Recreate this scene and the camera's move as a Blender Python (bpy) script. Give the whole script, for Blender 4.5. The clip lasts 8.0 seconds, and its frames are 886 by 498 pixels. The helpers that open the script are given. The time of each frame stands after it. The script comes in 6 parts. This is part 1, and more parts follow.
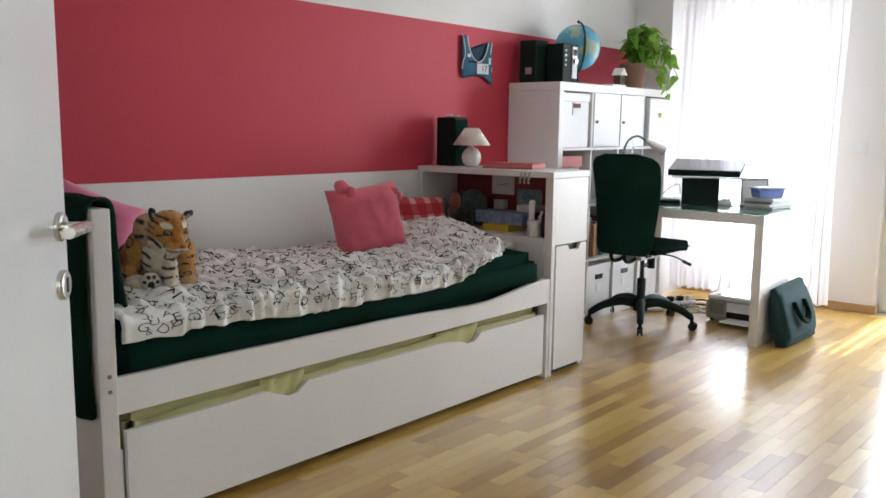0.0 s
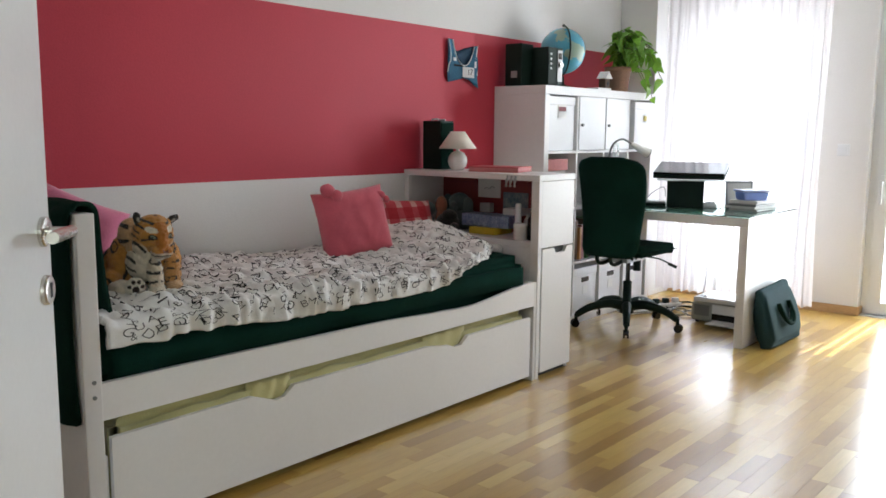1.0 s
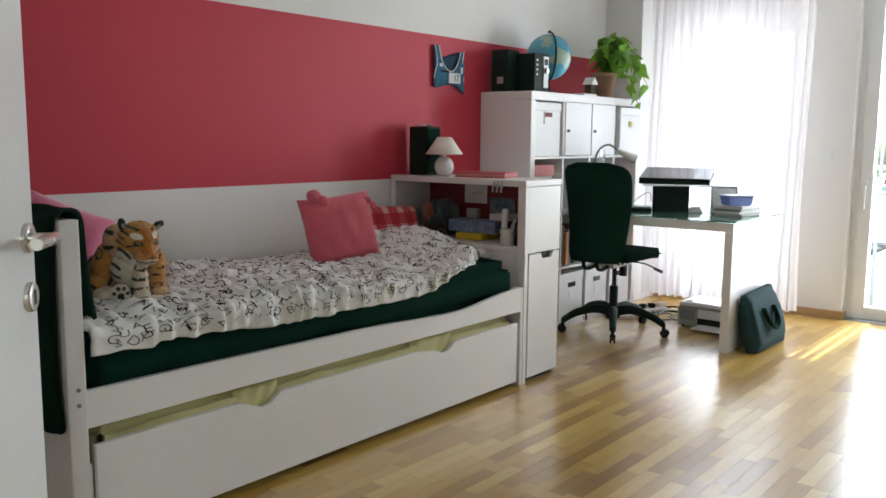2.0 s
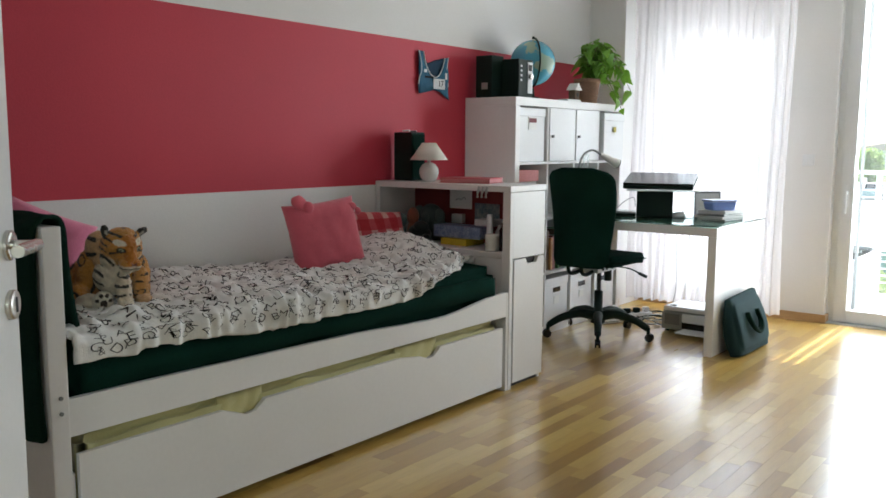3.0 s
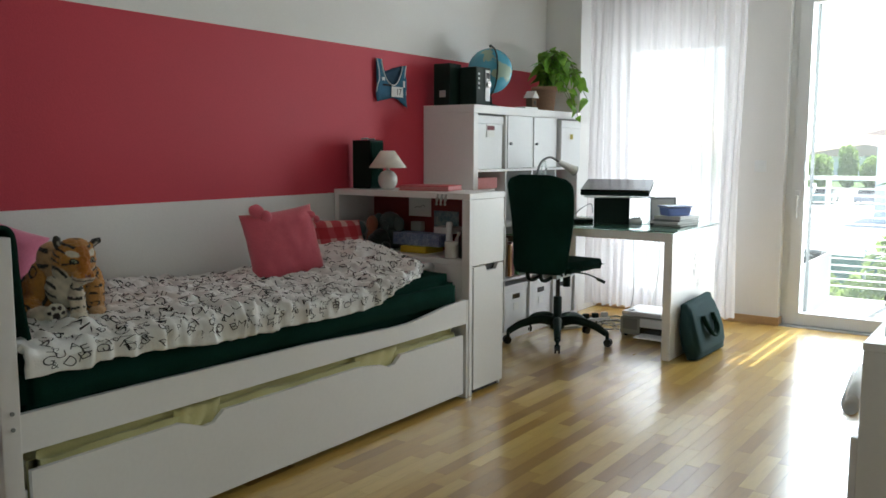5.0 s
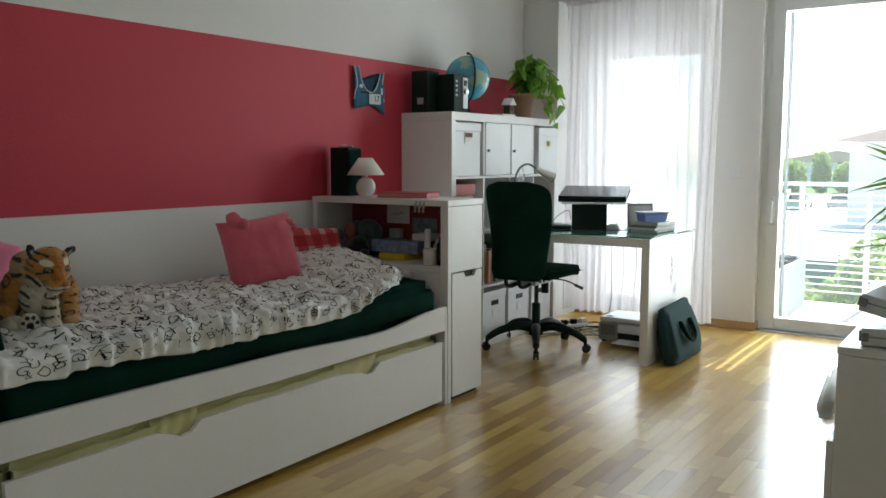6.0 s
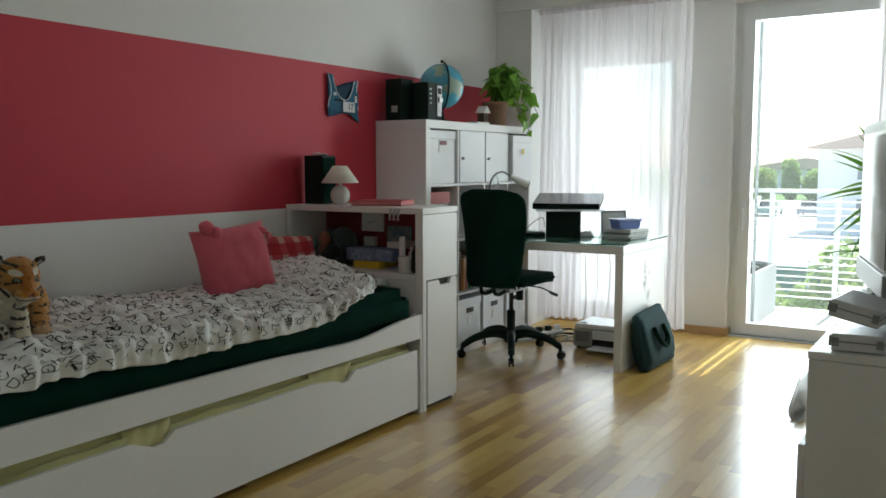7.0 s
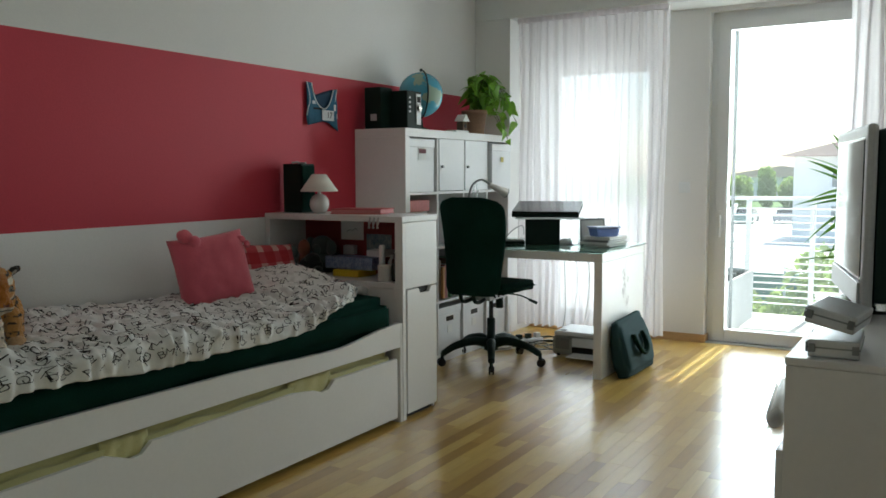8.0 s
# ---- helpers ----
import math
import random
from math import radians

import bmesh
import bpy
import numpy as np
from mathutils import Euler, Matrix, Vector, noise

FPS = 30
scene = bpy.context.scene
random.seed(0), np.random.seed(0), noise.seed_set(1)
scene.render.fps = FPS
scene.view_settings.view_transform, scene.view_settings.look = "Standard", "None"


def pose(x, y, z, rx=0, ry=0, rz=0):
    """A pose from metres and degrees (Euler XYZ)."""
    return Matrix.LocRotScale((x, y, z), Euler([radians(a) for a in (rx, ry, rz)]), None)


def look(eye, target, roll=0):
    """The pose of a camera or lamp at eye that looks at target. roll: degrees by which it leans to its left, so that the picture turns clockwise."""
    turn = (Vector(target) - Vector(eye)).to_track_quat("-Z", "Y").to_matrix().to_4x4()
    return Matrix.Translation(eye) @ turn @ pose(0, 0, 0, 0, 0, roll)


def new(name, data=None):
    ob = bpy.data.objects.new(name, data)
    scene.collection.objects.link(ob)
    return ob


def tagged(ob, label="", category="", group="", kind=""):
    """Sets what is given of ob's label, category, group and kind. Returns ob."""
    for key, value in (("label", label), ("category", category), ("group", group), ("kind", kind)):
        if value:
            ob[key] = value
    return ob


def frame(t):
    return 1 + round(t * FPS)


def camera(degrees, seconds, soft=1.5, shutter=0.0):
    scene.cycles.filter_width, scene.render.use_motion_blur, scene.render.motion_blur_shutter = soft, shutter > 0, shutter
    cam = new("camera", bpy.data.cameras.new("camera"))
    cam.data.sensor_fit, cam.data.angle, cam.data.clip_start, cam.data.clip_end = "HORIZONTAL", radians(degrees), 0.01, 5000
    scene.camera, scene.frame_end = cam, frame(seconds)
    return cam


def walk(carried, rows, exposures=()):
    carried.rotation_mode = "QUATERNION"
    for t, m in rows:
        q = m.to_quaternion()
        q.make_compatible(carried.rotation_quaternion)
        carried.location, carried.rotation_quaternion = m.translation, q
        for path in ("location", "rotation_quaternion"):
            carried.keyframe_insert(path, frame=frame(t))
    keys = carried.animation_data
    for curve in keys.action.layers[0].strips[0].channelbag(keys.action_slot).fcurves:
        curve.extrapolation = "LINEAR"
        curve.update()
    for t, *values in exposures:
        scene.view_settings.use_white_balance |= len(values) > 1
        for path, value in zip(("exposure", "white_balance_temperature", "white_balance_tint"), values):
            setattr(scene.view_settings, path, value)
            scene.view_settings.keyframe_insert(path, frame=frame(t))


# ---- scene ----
cam = camera(55.2, 8.0, soft=1.6)
EYE = (0.0, 0.0, 1.213)
# seconds, yaw, pitch, roll of the tripod head
ROWS = [
    (0.0, -49.01, -8.11, -0.60), (0.5, -49.44, -8.04, -0.57), (1.0, -49.93, -7.87, -0.49), (1.5, -50.37, -7.69, -0.47),
    (3.0, -51.84, -7.10, -0.38), (3.5, -52.45, -7.06, -0.30), (4.0, -53.24, -7.05, -0.29), (4.5, -53.90, -6.80, -0.21),
    (6.0, -56.05, -6.10, -0.02), (6.5, -56.81, -5.78, 0.03), (7.0, -57.76, -5.58, 0.09), (7.5, -58.59, -5.30, 0.13),
    (8.0, -59.14, -5.03, 0.18),
]


def aim(yaw, pitch, roll):
    a, p = radians(yaw), radians(pitch)
    way = Vector((-math.sin(a) * math.cos(p), math.cos(a) * math.cos(p), math.sin(p)))
    return look(EYE, Vector(EYE) + way, -roll)


EXPOSURES = [(0.0, 1.87, 6120, 10), (1.5, 1.70, 6120, 8), (4.5, 1.28, 6120, 3), (8.0, 0.86, 6120, -2)]
walk(cam, [(t, aim(a, p, r)) for t, a, p, r in ROWS], EXPOSURES)

# ---- world, sun, daylight at the openings and an added hall fill ----
SUN_EL, SUN_AZ = 56.0, -4.0   # height; degrees from +x towards +y
world = bpy.data.worlds.new("sky")
scene.world = world
world.use_nodes = True
wn = world.node_tree.nodes
sky = wn.new("ShaderNodeTexSky")
sky.sky_type, sky.sun_disc = "NISHITA", False
sky.sun_elevation, sky.sun_rotation = radians(SUN_EL), radians(90 - SUN_AZ)
sky.air_density, sky.dust_density = 1.0, 1.2
wn["Background"].inputs[1].default_value = 0.15
world.node_tree.links.new(sky.outputs[0], wn["Background"].inputs[0])


def lamp(name, kind, m, energy, color=(1, 1, 1), size=None, angle=None):
    d = bpy.data.lights.new(name, kind)
    d.energy, d.color = energy, color
    if size:
        d.shape, d.size, d.size_y = "RECTANGLE", size[0], size[1]
    if angle:
        d.angle = radians(angle)
    ob = new(name, d)
    ob.matrix_basis = m
    return ob


e, a = radians(SUN_EL), radians(SUN_AZ)
sun_way = Vector((math.cos(e) * math.cos(a), math.cos(e) * math.sin(a), math.sin(e)))
lamp("sun", "SUN", look(sun_way * 20, (0, 0, 0)), 5.0, (1.0, 0.95, 0.86), angle=0.5)
lamp("window_daylight", "AREA", look((6.36, 2.29, 1.05), (0, 2.29, 1.05)), 12, (0.95, 0.98, 1.0), (0.8, 1.85))
lamp("balcony_door_daylight", "AREA", look((6.40, 0.95, 1.2), (0, 0.95, 1.2)), 25, (0.95, 0.98, 1.0), (0.8, 2.1))
# added fill from the unseen hall, green-yellow, to brighten the bed side
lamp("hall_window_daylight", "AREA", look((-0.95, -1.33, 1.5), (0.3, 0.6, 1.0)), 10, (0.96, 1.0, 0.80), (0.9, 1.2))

# ---- materials ----
def mat(name, color, rough=0.5, metal=0.0, vary=0.08, scale=6.0, fine=80.0, bump=0.02, spec=0.5, coat=0.0, sheen=0.0, color2=None, stretch=(1, 1, 1)):
    m = bpy.data.materials.new(name)
    m.use_nodes = True
    n, l = m.node_tree.nodes, m.node_tree.links
    b = n["Principled BSDF"]
    tc, mp = n.new("ShaderNodeTexCoord"), n.new("ShaderNodeMapping")
    mp.inputs["Scale"].default_value = stretch
    l.new(tc.outputs["Object"], mp.inputs[0])
    n1, n2 = n.new("ShaderNodeTexNoise"), n.new("ShaderNodeTexNoise")
    n1.inputs["Scale"].default_value, n2.inputs["Scale"].default_value = scale, fine
    n1.inputs["Detail"].default_value, n2.inputs["Detail"].default_value = 4, 3
    l.new(mp.outputs[0], n1.inputs[0]), l.new(mp.outputs[0], n2.inputs[0])
    add = n.new("ShaderNodeMath")
    add.operation = "ADD"
    l.new(n1.outputs[0], add.inputs[0]), l.new(n2.outputs[0], add.inputs[1])
    ramp = n.new("ShaderNodeMapRange")
    ramp.inputs[1].default_value, ramp.inputs[2].default_value = 0.7, 1.3
    l.new(add.outputs[0], ramp.inputs[0])
    mix = n.new("ShaderNodeMix")
    mix.data_type = "RGBA"
    c2 = color2 or tuple(min(1, c * (1 + vary)) for c in color)
    c1 = color if color2 else tuple(c * (1 - vary) for c in color)
    mix.inputs[6].default_value, mix.inputs[7].default_value = (*c1, 1), (*c2, 1)
    l.new(ramp.outputs[0], mix.inputs[0]), l.new(mix.outputs[2], b.inputs["Base Color"])
    rr = n.new("ShaderNodeMapRange")
    rr.inputs[3].default_value, rr.inputs[4].default_value = max(0.02, rough - 0.06), min(1, rough + 0.06)
    l.new(n1.outputs[0], rr.inputs[0]), l.new(rr.outputs[0], b.inputs["Roughness"])
    b.inputs["Metallic"].default_value = metal
    b.inputs["Specular IOR Level"].default_value = spec
    b.inputs["Coat Weight"].default_value = coat
    b.inputs["Sheen Weight"].default_value = sheen
    if bump:
        bp = n.new("ShaderNodeBump")
        bp.inputs["Strength"].default_value, bp.inputs["Distance"].default_value = min(1, bump * 10), 0.004
        l.new(n2.outputs[0], bp.inputs["Height"]), l.new(bp.outputs[0], b.inputs["Normal"])
    return m


M = {}
M["wall"] = mat("white_wall_paint", (0.80, 0.785, 0.77), 0.85, vary=0.03, scale=1.5, fine=160, bump=0.02)
M["red"] = mat("red_wall_paint", (0.52, 0.042, 0.07), 0.55, vary=0.05, scale=1.2, fine=160, bump=0.02, spec=0.35)
M["ceiling"] = mat("ceiling_paint", (0.82, 0.82, 0.80), 0.9, vary=0.02)
M["white"] = mat("white_foil_board", (0.80, 0.79, 0.78), 0.38, vary=0.02, scale=3, fine=60, bump=0.004)
M["edge"] = mat("white_edge_band", (0.72, 0.71, 0.69), 0.45, vary=0.03, bump=0.004)
M["lacquer"] = mat("white_lacquer", (0.82, 0.83, 0.84), 0.22, vary=0.02, bump=0.003)
M["pvc"] = mat("white_pvc", (0.80, 0.81, 0.82), 0.3, vary=0.02, bump=0.003)
M["red_board"] = mat("red_back_panel", (0.20, 0.020, 0.022), 0.5, vary=0.05)
M["dark"] = mat("dark_shadow_gap", (0.03, 0.03, 0.03), 0.7)
M["skirting"] = mat("oak_skirting", (0.42, 0.25, 0.11), 0.4, color2=(0.55, 0.34, 0.16), scale=5, fine=60, stretch=(1, 1, 6))
M["sheet"] = mat("dark_petrol_jersey", (0.006, 0.030, 0.021), 0.95, vary=0.25, fine=300, bump=0.03, spec=0.05)
M["duvet"] = mat("white_cotton", (0.80, 0.79, 0.77), 0.85, vary=0.03, scale=5, fine=220, bump=0.03, sheen=0.2)
M["ink"] = mat("black_textile_print", (0.015, 0.015, 0.017), 0.9, vary=0.2)
M["yellow"] = mat("pale_yellow_cotton", (0.52, 0.48, 0.22), 0.85, vary=0.08, fine=200, bump=0.03, sheen=0.2)
M["pink"] = mat("pink_corduroy", (0.68, 0.13, 0.18), 0.9, vary=0.1, fine=240, bump=0.05, sheen=0.3)
M["pink2"] = mat("light_pink_plush", (0.75, 0.22, 0.36), 0.9, vary=0.08, fine=240, bump=0.05, sheen=0.3)
M["blackcloth"] = mat("black_green_cloth", (0.007, 0.025, 0.017), 0.95, vary=0.3, fine=250, bump=0.04, spec=0.08)
M["blackmesh"] = mat("black_chair_fabric", (0.006, 0.027, 0.019), 0.95, vary=0.3, fine=500, bump=0.04, spec=0.08)
M["blackplastic"] = mat("black_plastic", (0.007, 0.020, 0.015), 0.55, vary=0.1, fine=200, bump=0.006, spec=0.2)
M["gloss_black"] = mat("glossy_black", (0.01, 0.01, 0.011), 0.15, vary=0.1, bump=0.0)
M["chrome"] = mat("brushed_steel", (0.62, 0.60, 0.57), 0.28, metal=1.0, vary=0.05, fine=300, bump=0.01)
M["silver"] = mat("silver_plastic", (0.45, 0.46, 0.46), 0.35, metal=0.3, vary=0.05, bump=0.004)
M["grey"] = mat("grey_plastic", (0.22, 0.23, 0.23), 0.45, vary=0.06)
M["aluminium"] = mat("aluminium_case", (0.50, 0.51, 0.52), 0.35, metal=0.6, vary=0.06, fine=120, bump=0.01)
M["ceramic"] = mat("white_ceramic", (0.80, 0.78, 0.74), 0.2, vary=0.03, bump=0.0)
M["shade"] = mat("cream_lampshade", (0.80, 0.76, 0.68), 0.8, vary=0.04, fine=200, bump=0.02)
M["navy"] = mat("navy_nylon", (0.020, 0.050, 0.055), 0.85, vary=0.2, fine=350, bump=0.03, spec=0.2)
M["blue"] = mat("blue_plastic_box", (0.25, 0.36, 0.80), 0.3, vary=0.05)
M["paper"] = mat("white_paper", (0.78, 0.78, 0.76), 0.8, vary=0.03, bump=0.004)
M["greypaper"] = mat("grey_paper", (0.5, 0.5, 0.48), 0.8, vary=0.06)
M["leaf"] = mat("pothos_leaf", (0.10, 0.26, 0.03), 0.4, color2=(0.26, 0.50, 0.07), scale=9, fine=60)
M["yucca"] = mat("yucca_leaf", (0.07, 0.19, 0.03), 0.45, color2=(0.14, 0.30, 0.05), scale=9, fine=60)
M["stem"] = mat("green_stem", (0.16, 0.20, 0.06), 0.6)
M["terra"] = mat("terracotta", (0.27, 0.16, 0.10), 0.8, vary=0.15)
M["concrete"] = mat("fibre_cement", (0.55, 0.55, 0.55), 0.8, vary=0.06)
M["tiles"] = mat("balcony_paving", (0.60, 0.58, 0.54), 0.8, vary=0.06)
M["render"] = mat("house_render", (0.84, 0.83, 0.81), 0.9, vary=0.05, scale=0.6)
M["roof"] = mat("roof_tile", (0.58, 0.42, 0.36), 0.9, vary=0.1)
M["asphalt"] = mat("asphalt", (0.10, 0.10, 0.10), 0.9, vary=0.1)
M["grass"] = mat("lawn", (0.09, 0.16, 0.04), 0.95, color2=(0.14, 0.22, 0.06), scale=0.7, fine=20)
M["foliage"] = mat("hedge_leaves", (0.12, 0.19, 0.05), 0.7, color2=(0.26, 0.34, 0.12), scale=3, fine=30)
def let_light_through(m, colour, share):
    """Thin leaves: part of the light passes through them."""
    n, l = m.node_tree.nodes, m.node_tree.links
    tl, mx = n.new("ShaderNodeBsdfTranslucent"), n.new("ShaderNodeMixShader")
    tl.inputs[0].default_value, mx.inputs[0].default_value = (*colour, 1), share
    l.new(n["Principled BSDF"].outputs[0], mx.inputs[1]), l.new(tl.outputs[0], mx.inputs[2])
    l.new(mx.outputs[0], n["Material Output"].inputs[0])


let_light_through(M["foliage"], (0.42, 0.55, 0.18), 0.5)
let_light_through(M["leaf"], (0.30, 0.55, 0.06), 0.35)
let_light_through(M["yucca"], (0.20, 0.42, 0.06), 0.3)
M["thin_paper"] = mat("thin_white_paper", (0.86, 0.86, 0.85), 0.8, vary=0.03, bump=0.004)
let_light_through(M["thin_paper"], (0.88, 0.88, 0.87), 0.6)
M["bark"] = mat("bark", (0.12, 0.08, 0.05), 0.9, vary=0.2)
M["greenfence"] = mat("green_fence", (0.10, 0.24, 0.20), 0.6)
M["steel"] = mat("galvanised_steel", (0.82, 0.83, 0.84), 0.4, metal=0.2, vary=0.05)
M["glossglobe"] = None


def ocean_material():
    m = mat("globe_print", (0.05, 0.30, 0.48), 0.25, vary=0.1, bump=0.0, coat=0.3)
    n, l = m.node_tree.nodes, m.node_tree.links
    tc, no, rp, mx = n.new("ShaderNodeTexCoord"), n.new("ShaderNodeTexNoise"), n.new("ShaderNodeValToRGB"), n.new("ShaderNodeMix")
    no.inputs["Scale"].default_value, no.inputs["Detail"].default_value = 9.0, 5
    rp.color_ramp.elements[0].position, rp.color_ramp.elements[1].position = 0.52, 0.55
    l.new(tc.outputs["Object"], no.inputs[0]), l.new(no.outputs[0], rp.inputs[0])
    mx.data_type = "RGBA"
    mx.inputs[6].default_value, mx.inputs[7].default_value = (0.09, 0.36, 0.50, 1), (0.30, 0.42, 0.33, 1)
    l.new(rp.outputs[0], mx.inputs[0]), l.new(mx.outputs[2], n["Principled BSDF"].inputs["Base Color"])
    return m


def glass_material(name, tint=(1, 1, 1), rough=0.0):
    m = bpy.data.materials.new(name)
    m.use_nodes = True
    b = m.node_tree.nodes["Principled BSDF"]
    b.inputs["Base Color"].default_value = (*tint, 1)
    b.inputs["Transmission Weight"].default_value, b.inputs["Roughness"].default_value, b.inputs["IOR"].default_value = 1.0, rough, 1.45
    return m


def pane_material():
    m = bpy.data.materials.new("window_pane")
    m.use_nodes = True
    n, l = m.node_tree.nodes, m.node_tree.links
    tr, gl, fr, mx = n.new("ShaderNodeBsdfTransparent"), n.new("ShaderNodeBsdfGlossy"), n.new("ShaderNodeFresnel"), n.new("ShaderNodeMixShader")
    gl.inputs["Roughness"].default_value = 0.02
    l.new(fr.outputs[0], mx.inputs[0]), l.new(tr.outputs[0], mx.inputs[1]), l.new(gl.outputs[0], mx.inputs[2])
    du, veil = n.new("ShaderNodeBsdfTranslucent"), n.new("ShaderNodeMixShader")
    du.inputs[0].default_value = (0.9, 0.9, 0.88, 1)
    veil.inputs[0].default_value = 0.014   # white translucent share that puts a glare haze into the glass
    l.new(mx.outputs[0], veil.inputs[1]), l.new(du.outputs[0], veil.inputs[2])
    l.new(veil.outputs[0], n["Material Output"].inputs[0])
    return m


def sheer_material():
    m = bpy.data.materials.new("sheer_voile")
    m.use_nodes = True
    n, l = m.node_tree.nodes, m.node_tree.links
    tl, df, tr = n.new("ShaderNodeBsdfTranslucent"), n.new("ShaderNodeBsdfDiffuse"), n.new("ShaderNodeBsdfTransparent")
    m1, m2 = n.new("ShaderNodeMixShader"), n.new("ShaderNodeMixShader")
    tc, wv, mr = n.new("ShaderNodeTexCoord"), n.new("ShaderNodeTexNoise"), n.new("ShaderNodeMapRange")
    mp = n.new("ShaderNodeMapping")
    mp.inputs["Scale"].default_value = (1.0, 26.0, 0.35)
    wv.inputs["Scale"].default_value, wv.inputs["Detail"].default_value = 1.0, 5
    l.new(tc.outputs["Object"], mp.inputs[0]), l.new(mp.outputs[0], wv.inputs[0])
    mr.inputs[1].default_value, mr.inputs[2].default_value = 0.3, 0.7
    mr.inputs[3].default_value, mr.inputs[4].default_value = 0.09, 0.28
    l.new(wv.outputs[0], mr.inputs[0])
    for s in (tl, df):
        s.inputs[0].default_value = (0.84, 0.80, 0.81, 1)
    m1.inputs[0].default_value = 0.45
    l.new(tl.outputs[0], m1.inputs[1]), l.new(df.outputs[0], m1.inputs[2])
    l.new(mr.outputs[0], m2.inputs[0]), l.new(m1.outputs[0], m2.inputs[1]), l.new(tr.outputs[0], m2.inputs[2])
    l.new(m2.outputs[0], n["Material Output"].inputs[0])
    return m


def parquet_material():
    m = mat("oak_parquet", (0.34, 0.18, 0.06), 0.30, scale=2.0, fine=9, bump=0.0, stretch=(1.2, 16, 16), coat=0.95)
    n, l = m.node_tree.nodes, m.node_tree.links
    n["Principled BSDF"].inputs["Coat Roughness"].default_value = 0.19
    mix = [x for x in n if x.bl_idname == "ShaderNodeMix"][0]
    oi, gi, ad, fr, rp = n.new("ShaderNodeObjectInfo"), n.new("ShaderNodeNewGeometry"), n.new("ShaderNodeMath"), n.new("ShaderNodeMath"), n.new("ShaderNodeValToRGB")
    ad.operation, fr.operation = "ADD", "FRACT"
    l.new(oi.outputs["Random"], ad.inputs[0]), l.new(gi.outputs["Random Per Island"], ad.inputs[1]), l.new(ad.outputs[0], fr.inputs[0])
    l.new(fr.outputs[0], rp.inputs[0])
    cr = rp.color_ramp
    cr.elements[0].color, cr.elements[1].color = (0.32, 0.176, 0.034, 1), (0.65, 0.455, 0.138, 1)
    for pos, c in ((0.2, (0.44, 0.264, 0.054, 1)), (0.7, (0.54, 0.354, 0.088, 1))):
        cr.elements.new(pos).color = c
    mul = n.new("ShaderNodeMix")
    mul.data_type, mul.blend_type = "RGBA", "MULTIPLY"
    mul.inputs[0].default_value = 1.0
    mix.inputs[6].default_value, mix.inputs[7].default_value = (0.93, 0.91, 0.88, 1), (1.08, 1.08, 1.08, 1)
    l.new(rp.outputs[0], mul.inputs[6]), l.new(mix.outputs[2], mul.inputs[7])
    l.new(mul.outputs[2], n["Principled BSDF"].inputs["Base Color"])
    return m


M["glossglobe"] = ocean_material()
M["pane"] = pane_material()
M["glass"] = glass_material("clear_glass", (0.92, 0.98, 0.96))
M["desk_glass"] = glass_material("green_desk_glass", (0.55, 0.85, 0.75))
M["voile"] = sheer_material()
M["parquet"] = parquet_material()

# ---- builders ----
def ease(t):
    t = max(0.0, min(1.0, t))
    return t * t * (3 - 2 * t)


def box(bm, x0, x1, y0, y1, z0, z1, bevel=0.0):
    sx, sy, sz = x1 - x0, y1 - y0, z1 - z0
    m = Matrix.Translation(((x0 + x1) / 2, (y0 + y1) / 2, (z0 + z1) / 2)) @ Matrix.Diagonal((sx, sy, sz, 1))
    vs = bmesh.ops.create_cube(bm, size=1.0, matrix=m)["verts"]
    if bevel:
        es = list({ed for v in vs for ed in v.link_edges})
        bmesh.ops.bevel(bm, geom=es, offset=min(bevel, 0.45 * min(abs(sx), abs(sy), abs(sz))), segments=2, affect="EDGES", profile=0.6)
    return bm


def B(*a, bevel=0.003):
    return box(bmesh.new(), *a, bevel=bevel)


def cyl(bm, p0, p1, r0, r1=None, seg=20):
    p0, p1 = Vector(p0), Vector(p1)
    d = p1 - p0
    q = d.to_track_quat("Z", "Y").to_matrix().to_4x4()
    bmesh.ops.create_cone(bm, cap_ends=True, segments=seg, radius1=r0, radius2=r0 if r1 is None else r1, depth=d.length, matrix=Matrix.Translation((p0 + p1) / 2) @ q)
    return bm


def ball(bm, c, r, seg=20, turn=None):
    r = r if hasattr(r, "__len__") else (r, r, r)
    bmesh.ops.create_uvsphere(bm, u_segments=seg, v_segments=max(8, seg // 2), radius=1.0, matrix=Matrix.Translation(c) @ (turn or Matrix()) @ Matrix.Diagonal((*r, 1)))
    return bm


def lathe(bm, profile, c=(0, 0, 0), seg=32):
    rings = []
    for r, z in profile:
        rings.append([bm.verts.new((c[0] + r * math.cos(2 * math.pi * i / seg), c[1] + r * math.sin(2 * math.pi * i / seg), c[2] + z)) for i in range(seg)])
    for ra, rb in zip(rings, rings[1:]):
        for i in range(seg):
            bm.faces.new((ra[i], ra[(i + 1) % seg], rb[(i + 1) % seg], rb[i]))
    bm.faces.new(rings[0][::-1]), bm.faces.new(rings[-1])
    return bm


def prism(bm, pts, d):
    """A flat outline pts pushed along d."""
    a = [bm.verts.new(p) for p in pts]
    b = [bm.verts.new(Vector(p) + Vector(d)) for p in pts]
    bm.faces.new(a[::-1]), bm.faces.new(b)
    for i in range(len(a)):
        j = (i + 1) % len(a)
        bm.faces.new((a[i], a[j], b[j], b[i]))
    bmesh.ops.recalc_face_normals(bm, faces=bm.faces[:])
    return bm


